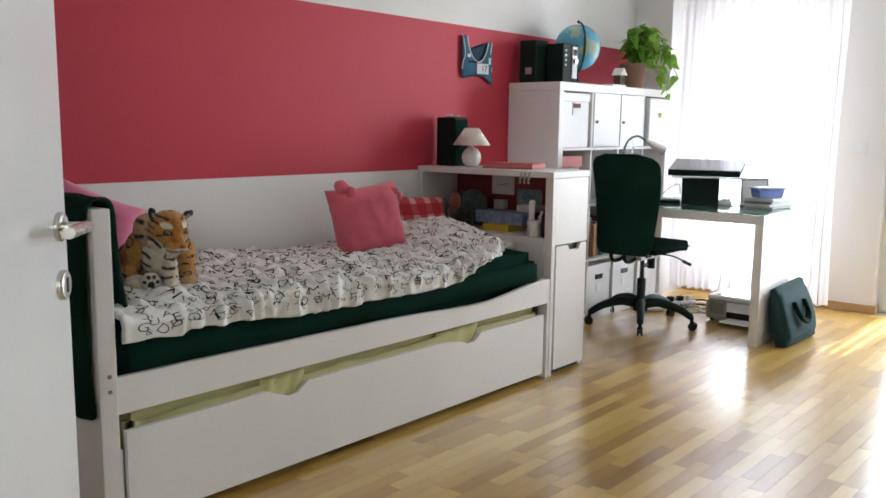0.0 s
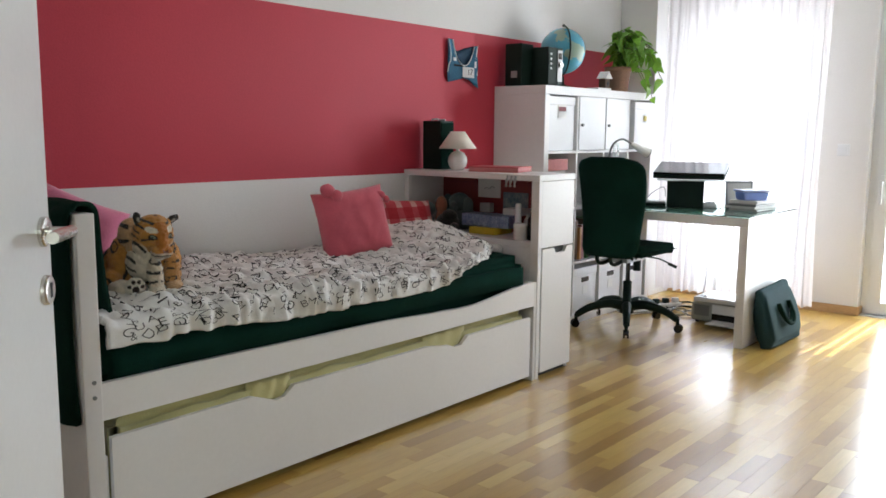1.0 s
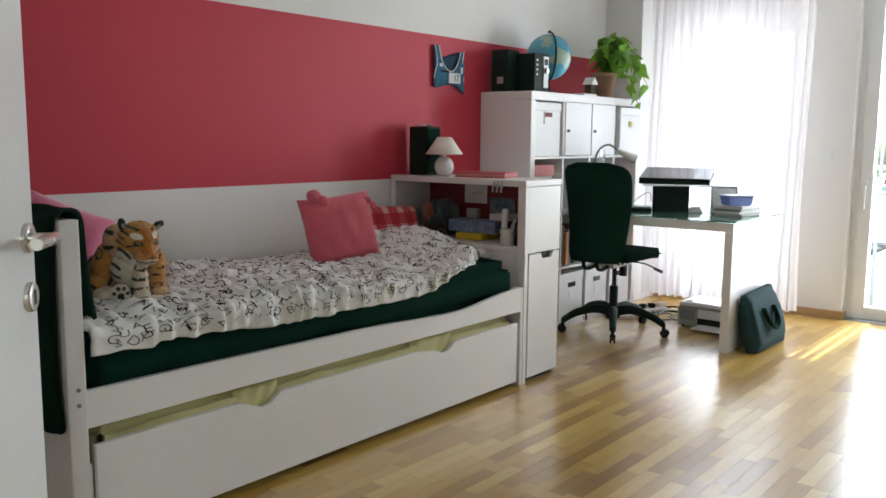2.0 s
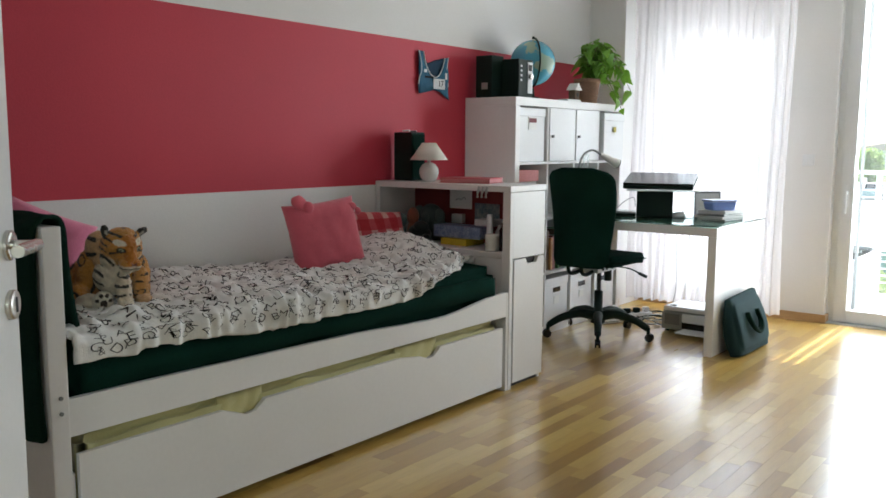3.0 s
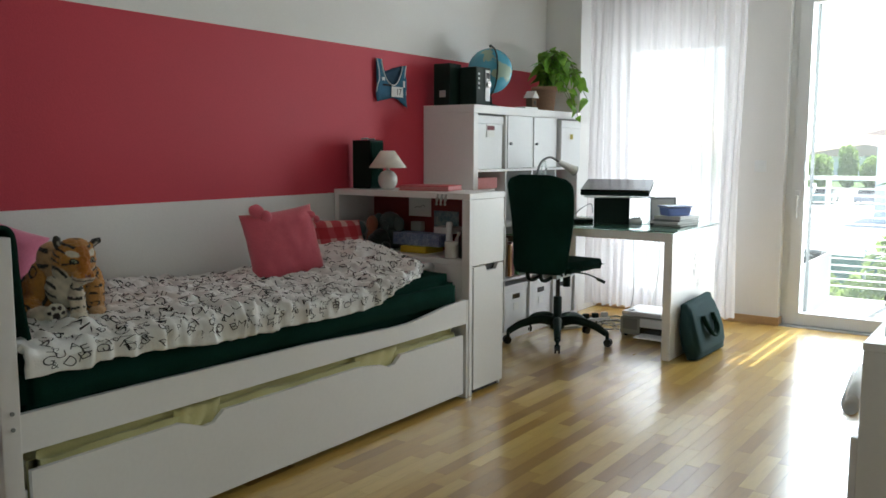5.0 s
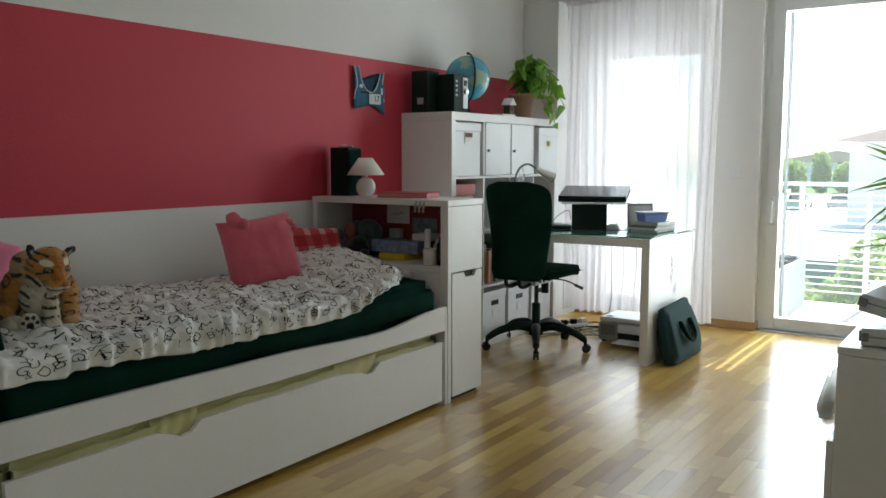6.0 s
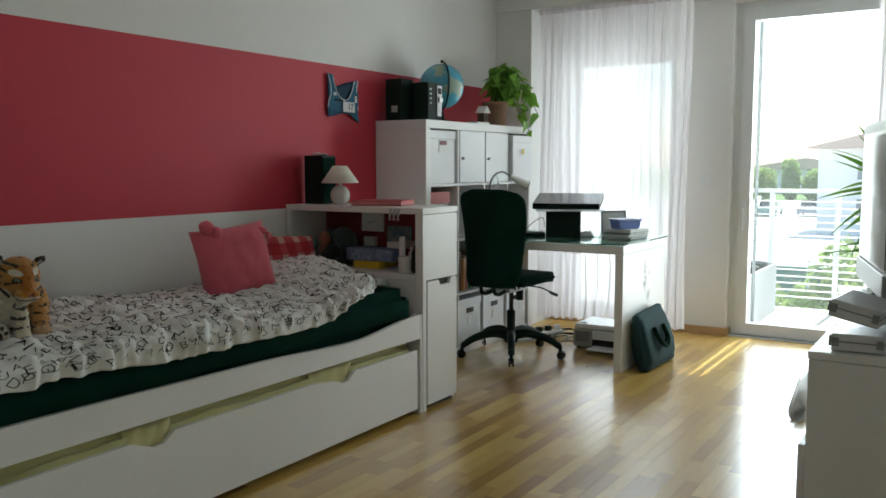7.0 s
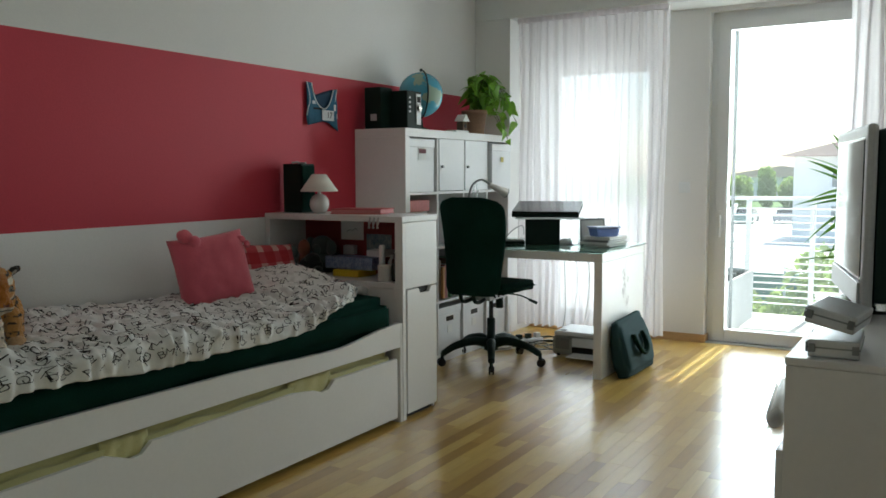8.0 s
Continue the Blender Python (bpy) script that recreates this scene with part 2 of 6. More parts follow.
def tube(bm, pts, r, seg=8):
    pts = [Vector(p) for p in pts]
    rings = []
    for i, p in enumerate(pts):
        d = (pts[min(i + 1, len(pts) - 1)] - pts[max(i - 1, 0)]).normalized()
        s = d.cross(Vector((0.13, 0.29, 0.95))).normalized()
        u = s.cross(d)
        rr = float(r[i]) if hasattr(r, "__len__") else r
        rings.append([bm.verts.new(p + rr * (math.cos(2 * math.pi * k / seg) * s + math.sin(2 * math.pi * k / seg) * u)) for k in range(seg)])
    for ra, rb in zip(rings, rings[1:]):
        for i in range(seg):
            bm.faces.new((ra[i], ra[(i + 1) % seg], rb[(i + 1) % seg], rb[i]))
    bm.faces.new(rings[0][::-1]), bm.faces.new(rings[-1])
    bmesh.ops.recalc_face_normals(bm, faces=bm.faces[:])
    return bm


def arc(pts, n=24):
    """A smooth line through a few points."""
    pts = [Vector(p) for p in pts]
    out = []
    for i in range(len(pts) - 1):
        p0, p1, p2, p3 = pts[max(i - 1, 0)], pts[i], pts[i + 1], pts[min(i + 2, len(pts) - 1)]
        k = max(2, n // (len(pts) - 1))
        for j in range(k):
            t = j / k
            out.append(0.5 * ((2 * p1) + (p2 - p0) * t + (2 * p0 - 5 * p1 + 4 * p2 - p3) * t * t + (3 * p1 - p0 - 3 * p2 + p3) * t ** 3))
    return out + [pts[-1]]


def finish(name, bm, material, smooth=False):
    me = bpy.data.meshes.new(name)
    if smooth:
        for f in bm.faces:
            f.smooth = True
    bm.to_mesh(me)
    bm.free()
    me.materials.append(M[material] if isinstance(material, str) else material)
    return new(name, me)


def setting(name, bm, material, label="", category="", smooth=False):
    return tagged(finish(name, bm, material, smooth), label, category or "structure", kind="structure")


def thing(name, at, label, category, group="", turn=0.0, tilt=(0, 0)):
    ob = new(name)
    ob.empty_display_size = 0.1
    ob.matrix_basis = pose(*at, tilt[0], tilt[1], turn)
    return tagged(ob, label, category, group)


def part(name, bm, material, parent, label="", world=True, smooth=False):
    """One mesh under a thing or a part; world: the bmesh is in world metres."""
    if world:
        top, m = parent, Matrix()
        while top:
            m = top.matrix_basis @ m
            top = top.parent
        bm.transform(m.inverted())
    ob = finish(name, bm, material, smooth)
    ob.parent = parent
    return tagged(ob, label) if label else ob


def single(name, bm, material, label, category, group="", smooth=False):
    """A thing of one mesh, its origin at the middle of its base."""
    vs = [v.co for v in bm.verts]
    c = Vector(((min(v.x for v in vs) + max(v.x for v in vs)) / 2, (min(v.y for v in vs) + max(v.y for v in vs)) / 2, min(v.z for v in vs)))
    bm.transform(Matrix.Translation(-c))
    ob = finish(name, bm, material, smooth)
    ob.location = c
    return tagged(ob, label, category, group)


# ---- the room ----
XW, YW, XD, YR, CEIL = 6.139, 3.154, 0.08, -0.20, 2.60
RED0, RED1 = 0.988, 1.79
setting("wall_north_lower", B(-0.12, 6.45, YW, YW + 0.2, 0, RED0, bevel=0), "wall", "white painted wall below the red band", "wall")
setting("wall_north_band", B(-0.12, 6.45, YW, YW + 0.2, RED0, RED1, bevel=0), "red", "matt raspberry red painted wall band", "wall")
setting("wall_north_upper", B(-0.12, 6.45, YW, YW + 0.2, RED1, CEIL + 0.1, bevel=0), "wall", "white painted wall above the red band", "wall")
setting("wall_south", B(XD + 0.001, 6.45, YR - 0.2, YR, 0, CEIL + 0.1, bevel=0), "wall", "plain white painted side wall", "wall")
bm = bmesh.new()
box(bm, -0.12, XD, 0.88, YW, 0, CEIL + 0.1), box(bm, -0.12, XD, -1.3, -0.08, 0, CEIL + 0.1), box(bm, -0.12, XD, -0.08, 0.88, 2.08, CEIL + 0.1)
setting("wall_west", bm, "wall", "white wall round the room door", "wall")
# window wall with a window and a balcony door
WY0, WY1, WZ0, WZ1 = 1.89, 2.70, 0.10, 2.02
DY0, DY1, DZ1 = 0.45, 1.484, 2.34
bm = bmesh.new()
box(bm, XW, XW + 0.3, WY1, YW, 0, CEIL + 0.1), box(bm, XW, XW + 0.3, WY0, WY1, WZ1, CEIL + 0.1), box(bm, XW, XW + 0.3, WY0, WY1, 0, WZ0)
box(bm, XW, XW + 0.3, DY1, WY0, 0, CEIL + 0.1), box(bm, XW, XW + 0.3, DY0, DY1, DZ1, CEIL + 0.1), box(bm, XW, XW + 0.3, YR, DY0, 0, CEIL + 0.1)
setting("wall_east", bm, "wall", "white plastered window wall with deep reveals", "wall")
setting("corner_pillar", B(5.77, XW - 0.002, 2.86, YW - 0.002, 0, 2.364, bevel=0.004), "wall", "white plastered pillar in the corner", "pillar")
setting("curtain_box", B(5.76, XW - 0.002, YR + 0.002, YW - 0.002, 2.366, CEIL - 0.002, bevel=0.004), "ceiling", "white boxed beam above the curtains", "beam")
setting("ceiling", B(-0.12, 6.45, YR - 0.2, YW + 0.2, CEIL, CEIL + 0.1, bevel=0), "ceiling", "plain white ceiling", "ceiling")
setting("floor", B(-0.12, XW + 0.02, YR, YW, -0.1, -0.012, bevel=0), "dark", "oak strip parquet floor", "floor")
# unseen hall behind the camera; the opening is made for the added fill lamp
bm = bmesh.new()
box(bm, -1.7, -1.6, -1.2, 2.2, 0, 2.7), box(bm, -1.7, -1.45, -1.3, -1.2, 0, 2.7), box(bm, -0.45, -0.12, -1.3, -1.2, 0, 2.7), box(bm, -1.45, -0.45, -1.3, -1.2, 0, 0.8), box(bm, -1.45, -0.45, -1.3, -1.2, 2.2, 2.7), box(bm, -1.6, -0.12, 2.2, 2.3, 0, 2.7)
setting("wall_hall", bm, "wall", "plain white hall walls", "wall")
setting("floor_hall", B(-1.7, -0.12, -1.3, 2.3, -0.1, 0, bevel=0), "skirting", "wooden hall floor", "floor")
setting("ceiling_hall", B(-1.7, -0.12, -1.3, 2.3, CEIL, CEIL + 0.1, bevel=0), "ceiling", "plain white hall ceiling", "ceiling")
# skirting
for nm, b in (("baseboard_east", (XW - 0.016, XW - 0.001, DY1 - 0.016, 2.858, 0, 0.058)), ("baseboard_reveal", (XW, XW + 0.075, DY1 - 0.016, DY1 - 0.001, 0, 0.058)),
              ("baseboard_north", (3.76, 5.768, YW - 0.016, YW - 0.001, 0, 0.058)), ("baseboard_south", (XD, XW, YR + 0.001, YR + 0.016, 0, 0.058)),
              ("baseboard_pillar", (5.754, 5.769, 2.845, YW - 0.018, 0, 0.058)), ("baseboard_east_end", (XW - 0.016, XW - 0.001, YR + 0.018, DY0, 0, 0.058))):
    setting(nm, B(*b), "skirting", "oak skirting board", "baseboard")

# ---- window, balcony door, curtains ----
def framed(ob, x, y0, y1, z0, z1, w, d=0.07):
    part("stile", B(x, x + d, y0, y0 + w, z0, z1), "pvc", ob), part("stile", B(x, x + d, y1 - w, y1, z0, z1), "pvc", ob)
    part("top_rail", B(x, x + d, y0 + w, y1 - w, z1 - w, z1), "pvc", ob), part("bottom_rail", B(x, x + d, y0 + w, y1 - w, z0, z0 + w), "pvc", ob)


win = tagged(thing("window_1", (XW + 0.1, (WY0 + WY1) / 2, WZ0), "tall white plastic window behind sheer curtains", "window"), kind="structure")
framed(win, XW + 0.10, WY0, WY1, WZ0, WZ1, 0.055)
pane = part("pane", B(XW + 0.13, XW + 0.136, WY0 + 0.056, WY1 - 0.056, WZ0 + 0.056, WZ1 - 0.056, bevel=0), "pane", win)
pane.visible_shadow = False
door = tagged(thing("door_1", (XW + 0.08, (DY0 + DY1) / 2, 0), "white plastic glazed balcony door, closed", "balcony door"), kind="structure")
framed(door, XW + 0.078, DY0, DY1, 0.0, DZ1, 0.052, 0.08)
leaf = part("door_leaf", bmesh.new(), "pvc", door)
framed(leaf, XW + 0.064, DY0 + 0.045, DY1 - 0.045, 0.012, DZ1 - 0.045, 0.082, 0.075)
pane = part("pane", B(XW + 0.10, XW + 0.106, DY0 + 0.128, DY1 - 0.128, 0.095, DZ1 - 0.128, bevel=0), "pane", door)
pane.visible_shadow = False
bm = B(XW + 0.052, XW + 0.064, DY1 - 0.10, DY1 - 0.07, 0.80, 0.95)
hnd = part("handle_plate", bm, "pvc", door)
bm = B(XW + 0.018, XW + 0.034, DY1 - 0.095, DY1 - 0.075, 0.76, 0.92, bevel=0.006)
cyl(bm, (XW + 0.03, DY1 - 0.085, 0.90), (XW + 0.055, DY1 - 0.085, 0.90), 0.010)
part("handle", bm, "lacquer", door, "white lever handle")
part("pull_grip", B(XW + 0.05, XW + 0.064, DY1 - 0.126, DY1 - 0.112, 1.00, 1.15, bevel=0.006), "pvc", door)
part("threshold", B(XW + 0.0, XW + 0.30, DY0, DY1, -0.03, 0.008), "aluminium", door, "metal threshold")
bm = B(XW - 0.010, XW - 0.001, 1.60, 1.68, 1.075, 1.155, bevel=0.004)
sw = single("light_switch", bm, "lacquer", "square white light switch on the wall", "switch")
part("rocker", B(XW - 0.014, XW - 0.009, 1.612, 1.668, 1.087, 1.143, bevel=0.003), "lacquer", sw)


def curtain(y0, y1, x, z0, z1, folds, amp, seed, label):
    r = random.Random(seed)
    ph = [r.uniform(0, 6.28) for _ in range(4)]
    ny, nz = int((y1 - y0) * 130), 26
    top = thing("sheer_curtain", (x, (y0 + y1) / 2, z0), label, "curtain", "sheer curtains")
    bm = bmesh.new()
    g = []
    for j in range(nz + 1):
        v = j / nz
        row = []
        for i in range(ny + 1):
            u = i / ny
            a = amp * (0.55 + 0.45 * (1 - v))
            w = math.sin(u * folds * 6.28 + ph[0] + 0.9 * math.sin(u * 9 + ph[1])) + 0.45 * math.sin(u * folds * 13.7 + ph[2] + 1.5 * v) + 0.3 * math.sin(u * 23 + 2.2 * v + ph[3])
            row.append(bm.verts.new((x + a * w, y0 + (y1 - y0) * u + 0.012 * math.sin(v * 5 + u * 20), z0 + (z1 - z0) * v + 0.006 * math.sin(u * folds * 6.28))))
        g.append(row)
    for j in range(nz):
        for i in range(ny):
            bm.faces.new((g[j][i], g[j][i + 1], g[j + 1][i + 1], g[j + 1][i]))
    part("cloth", bm, "voile", top, smooth=True)
    part("header_tape", B(x - 0.012, x + 0.012, y0, y1, z1 - 0.035, z1 + 0.002), "voile", top, "dense pleated header tape")
    return top


curtain(1.69, 2.815, 5.815, 0.075, 2.360, 17, 0.022, 3, "sheer white floor-length curtain before the window")
curtain(-0.15, 0.565, 5.815, 0.075, 2.360, 9, 0.022, 8, "sheer white curtain drawn beside the balcony door")
rail = single("curtain_rail", B(5.800, 5.830, YR + 0.05, 2.855, 2.3625, 2.3655, bevel=0), "pvc", "white curtain track under the beam", "curtain rail")

# ---- open room door with lever handle ----
# leaf from its hinge beside the wall to its free edge
HX, HY = 0.10, 0.862
ang = math.degrees(math.atan2(1.488 - HY, 0.690 - HX))
dl = math.hypot(1.488 - HY, 0.690 - HX)
rd = tagged(thing("door_2", (HX, HY, 0), "white lacquered room door standing open", "door", turn=ang), kind="structure")
part("door_leaf", B(0, dl, 0, 0.04, 0.008, 2.03, bevel=0.003), "lacquer", rd, world=False)
hx = dl - 0.038
for z, nm in ((1.037, "handle_rosette"), (0.935, "key_rosette")):
    bm = bmesh.new()
    lathe(bm, [(0.026, 0), (0.026, 0.006), (0.024, 0.009), (0.018, 0.010)], seg=28)
    bm.transform(Matrix.Translation((hx, 0, z)) @ Matrix.Rotation(radians(90), 4, "X"))
    ob = part(nm, bm, "chrome", rd, "satin steel rosette", world=False)
bm = bmesh.new()
cyl(bm, (hx, -0.008, 1.037), (hx, -0.050, 1.037), 0.009)
cyl(bm, (hx + 0.008, -0.046, 1.037), (hx - 0.09, -0.046, 1.037), 0.0105)
part("lever", bm, "chrome", rd, "satin steel lever", world=False)
part("keyhole", B(hx - 0.004, hx + 0.004, -0.0115, -0.0095, 0.922, 0.948, bevel=0.001), "dark", rd, world=False)

# ---- the bed ----
YB, XF0, XF1, XH = 2.267, 1.115, 1.170, 3.408
bed = thing("trundle_bed", ((XF0 + XH) / 2, 2.7, 0), "white bed frame with a pull-out lower bed", "bed")
part("footboard", B(XF0, XF1, YB - 0.015, YW - 0.02, 0, 0.981, bevel=0.004), "white", bed)
for z in (0.50, 0.455):
    bm = cyl(bmesh.new(), (XF1 - 0.025, YB - 0.0195, z), (XF1 - 0.025, YB - 0.010, z), 0.006, seg=12)
    part("bolt_cap", bm, "grey", bed)
rail_top = [(x, 0.486 - 0.012 * ease((x - 1.3) / 1.1) - 0.024 * ease((x - 2.25) / 0.65) + 0.044 * ease((x - 2.86) / 0.52)) for x in np.linspace(XF1, XH - 0.022, 44)]
bm = prism(bmesh.new(), [(x, YB, z) for x, z in [(XH - 0.022, 0.376), (XF1, 0.376)] + rail_top], (0, 0.022, 0))
part("side_rail", bm, "white", bed, "side rail with a scooped upper edge")
part("end_post", B(XH - 0.021, XH - 0.001, YB + 0.001, YB + 0.06, 0, 0.492, bevel=0.003), "edge", bed)
part("slatted_base", B(XF1, XH - 0.03, YB + 0.03, YW - 0.03, 0.40, 0.44), "edge", bed)
part("back_rail", B(XF1, XH - 0.022, YW - 0.045, YW - 0.025, 0.05, 0.49), "white", bed)
# lower bed front with two grip cut-outs
tr = thing("pull_out_bed", (2.28, 2.6, 0), "white pull-out lower bed under the bed", "bed")
pts = [(XF1 + 0.03, 0.03), (3.362, 0.03), (3.362, 0.322)]
for a, b in ((2.875, 2.605), (1.888, 1.705)):
    pts += [(a, 0.322), (a - 0.045, 0.289), (a - 0.085, 0.285), (a - 0.130, 0.302), (b, 0.321)]
pts += [(XF1 + 0.03, 0.318)]
bm = prism(bmesh.new(), [(x, YB + 0.002, z) for x, z in pts], (0, 0.018, 0))
part("front_panel", bm, "white", tr)
part("side_panel", B(XF1 + 0.008, XF1 + 0.026, YB + 0.021, 3.05, 0.03, 0.26), "white", tr), part("side_panel", B(3.372, 3.385, YB + 0.021, 3.05, 0.03, 0.26), "white", tr)
part("bottom_panel", B(XF1 + 0.027, 3.371, YB + 0.021, 3.05, 0.05, 0.065), "white", tr)
for x in (1.5, 3.1):
    part("castor", cyl(bmesh.new(), (x - 0.012, 2.36, 0.024), (x + 0.012, 2.36, 0.024), 0.024), "blackplastic", tr)


def crumple(x, y, s=1.0, seed=0.0):
    p = Vector((x * 3.1 * s + seed, y * 3.4 * s, seed * 0.37))
    return noise.noise(p) * 0.6 + noise.noise(p * 2.3) * 0.35 + noise.noise(p * 5.1) * 0.16


def slab(x0, x1, y0, y1, z0, z1, r, amp, seed, nx=60, ny=24):
    """A soft padded slab with rounded, wrinkled edges."""
    bm = box(bmesh.new(), x0, x1, y0, y1, z0, z1, 0)
    bmesh.ops.bevel(bm, geom=bm.edges[:], offset=r, segments=4, affect="EDGES")
    for f, n, axis in ((x0, nx, 0), (y0, ny, 1)):
        lo, hi = (x0, x1) if axis == 0 else (y0, y1)
        for k in range(1, n):
            co = [0, 0, 0]
            co[axis] = lo + (hi - lo) * k / n
            no = [0, 0, 0]
            no[axis] = 1
            bmesh.ops.bisect_plane(bm, geom=bm.verts[:] + bm.edges[:] + bm.faces[:], plane_co=co, plane_no=no)
    bm.normal_update()
    mv = [(v, v.normal * amp * crumple(v.co.x + v.co.z * 2, v.co.y - v.co.z, 2.0, seed)) for v in bm.verts]
    for v, d in mv:
        v.co += d
    return bm


bm = slab(XF1 + 0.040, 3.362, YB + 0.026, 3.03, 0.07, 0.362, 0.026, 0.022, 4.0)
low = single("trundle_mattress", bm, "yellow", "lower mattress with a pale yellow rumpled sheet", "mattress", smooth=True)
for x0, x1 in ((2.60, 2.88), (1.70, 1.892)):
    bm = bmesh.new()
    g = []
    for i in range(25):
        u = i / 24
        x = x0 + (x1 - x0) * u
        dip = min(1.0, min(u, 1 - u) / 0.22)
        low_edge = 0.310 - 0.032 * dip
        g.append([bm.verts.new((x, YB + 0.036 - 0.013 * math.sin(v * 2.4) * (0.3 + 0.7 * dip) + 0.003 * math.sin(u * 19 + 4 * v), 0.362 + (low_edge - 0.362) * v)) for v in (0, 0.2, 0.4, 0.6, 0.8, 1.0)])
    for a, b in zip(g, g[1:]):
        for k in range(5):
            bm.faces.new((a[k], b[k], b[k + 1], a[k + 1]))
    ob = part("sheet_fold", bm, "yellow", low, smooth=True)
    ob.modifiers.new("thick", "SOLIDIFY").thickness = 0.004
mt = single("mattress", slab(XF1 + 0.01, 3.36, YB + 0.012, 3.10, 0.441, 0.628, 0.050, 0.010, 9.0), "sheet", "mattress in a dark petrol fitted sheet", "mattress", smooth=True)


# duvet: a surface over the mattress whose near hem hangs over the edge
def duvet_base(u, v):
    x = 1.19 + (3.41 - 1.19) * u
    yf = 2.248 + 0.008 * math.sin(x * 4) + 0.235 * ease((x - 2.82) / 0.62)
    top = 0.676 - 0.026 * ease((x - 1.9) / 0.6) + 0.104 * math.exp(-((x - 3.14) / 0.25) ** 2)
    hem = 0.606 + 0.011 * noise.noise(Vector((x * 13, 0.3, 2.0))) - 0.042 * ease((x - 1.15) / 0.95) + 0.070 * ease((x - 2.60) / 0.30) - 0.018 * ease((1.42 - x) / 0.05)
    if v < 0.8:
        s = v / 0.8
        y = 3.115 + (yf + 0.06 - 3.115) * s
        z = top + 0.018 * math.sin(s * 3.1) + 0.016 * (1 - ease(s * 5)) * ease((2.3 - x) / 0.4)
        z -= 0.045 * ease((s - 0.55) / 0.45) * ease((x - 2.7) / 0.35)
        if x < 1.9:
            z -= 0.012 * ease((1.9 - x) / 0.3) * (1 - s)
    else:
        s = (v - 0.8) / 0.2
        y = yf + 0.06 - 0.06 * math.sin(min(1.0, s * 1.5) * math.pi / 2)
        z0 = top - 0.045 * ease((x - 2.7) / 0.35)
        z = z0 + (hem - z0) * (s ** 1.7)
    z = z + (0.648 - z) * 0.85 * ease((u - 0.955) / 0.045) if z > 0.648 else z
    return Vector((x, y, z))


def duvet_point(u, v, lift=0.0):
    p = duvet_base(u, v)
    w = 0.015 * crumple(p.x, p.y + p.z, 1.6, 2.0) + 0.017 * crumple(p.x * 1.4, p.y * 1.6 + p.z, 3.2, 7.0)
    q = Vector((p.x * 9 + 2 * p.y, p.y * 7 - p.x, 4.2))
    w -= 0.012 * (1 - min(1.0, abs(noise.noise(q)) * 4.5)) - 0.007 * (1 - min(1.0, abs(noise.noise(q * 1.9 + Vector((3, 8, 1)))) * 5))
    k = Vector((p.x * 15 + 3 * p.y, p.y * 17 + p.z * 9, 1.3))
    w += 0.011 * noise.noise(k) + 0.006 * noise.noise(k * 2.1)
    front = ease((v - 0.66) / 0.25)
    w += front * 0.017 * math.sin(p.x * 58 + 3 * math.sin(p.x * 9) + 5 * v) * (0.45 + 0.7 * noise.noise(Vector((p.x * 5, v * 3, 3))))
    w = max(w, -0.020 + 0.015 * front)
    e1, e2 = duvet_base(min(u + 0.004, 1), v) - duvet_base(max(u - 0.004, 0), v), duvet_base(u, max(v - 0.01, 0)) - duvet_base(u, min(v + 0.01, 1))
    n = e1.cross(e2).normalized()
    return p + n * (w + lift)


NU, NV = 260, 96
bm = bmesh.new()
g = [[bm.verts.new(duvet_point(i / NU, j / NV)) for i in range(NU + 1)] for j in range(NV + 1)]
for j in range(NV):
    for i in range(NU):
        bm.faces.new((g[j][i], g[j + 1][i], g[j + 1][i + 1], g[j][i + 1]))
duvet = single("duvet", bm, "duvet", "rumpled white duvet printed with scattered black letters", "duvet", smooth=True)
sd = duvet.modifiers.new("thick", "SOLIDIFY")
sd.thickness, sd.offset = 0.02, -1
# printed letters laid on the cloth
glyphs = []
for ch in "ABCDEFGHJKLMNOPQRSTUVWXYZ?&!":
    cu = bpy.data.curves.new("glyph", "FONT")
    cu.body, cu.size, cu.align_x, cu.align_y, cu.offset, cu.resolution_u = ch, 1.0, "CENTER", "CENTER", -0.014, 3
    ob = bpy.data.objects.new("glyph", cu)
    scene.collection.objects.link(ob)
    me = bpy.data.meshes.new_from_object(ob.evaluated_get(bpy.context.evaluated_depsgraph_get()))
    glyphs.append(([(v.co.x, v.co.y) for v in me.vertices], [tuple(p.vertices) for p in me.polygons]))
    bpy.data.objects.remove(ob), bpy.data.curves.remove(cu), bpy.data.meshes.remove(me)
rl = random.Random(5)
verts, faces = [], []
LV = 0.86 / 0.8
for row in [k * 1.0 for k in range(22)] + [13.5, 15.5, 17.5, 19.5, 20.4]:
    x = 1.24 + rl.uniform(0, 0.05)
    while x < 3.36:
        size = rl.uniform(0.042, 0.074)
        gv, gf = rl.choice(glyphs)
        tw = rl.uniform(-0.7, 0.7) if rl.random() < 0.75 else rl.uniform(-3, 3)
        cv = (row + 0.5 + rl.uniform(-0.3, 0.3)) / 22
        slant = rl.uniform(-0.1, 0.35)
        base = len(verts)
        spots = []
        for gx, gy in gv:
            gx += slant * gy
            rx, ry = gx * math.cos(tw) - gy * math.sin(tw), gx * math.sin(tw) + gy * math.cos(tw)
            spots.append(((x + rx * size * 0.85 - 1.19) / 2.22, cv - ry * size / LV))
        if all(0.004 < u < 0.996 and 0.004 < v < 0.992 for u, v in spots):
            verts += [duvet_point(u, v, 0.0022) for u, v in spots]
            faces += [tuple(base + k for k in f) for f in gf]
        x += size * rl.uniform(0.95, 1.5)
me = bpy.data.meshes.new("printed_letters")
me.from_pydata([v - duvet.location for v in verts], [], faces)
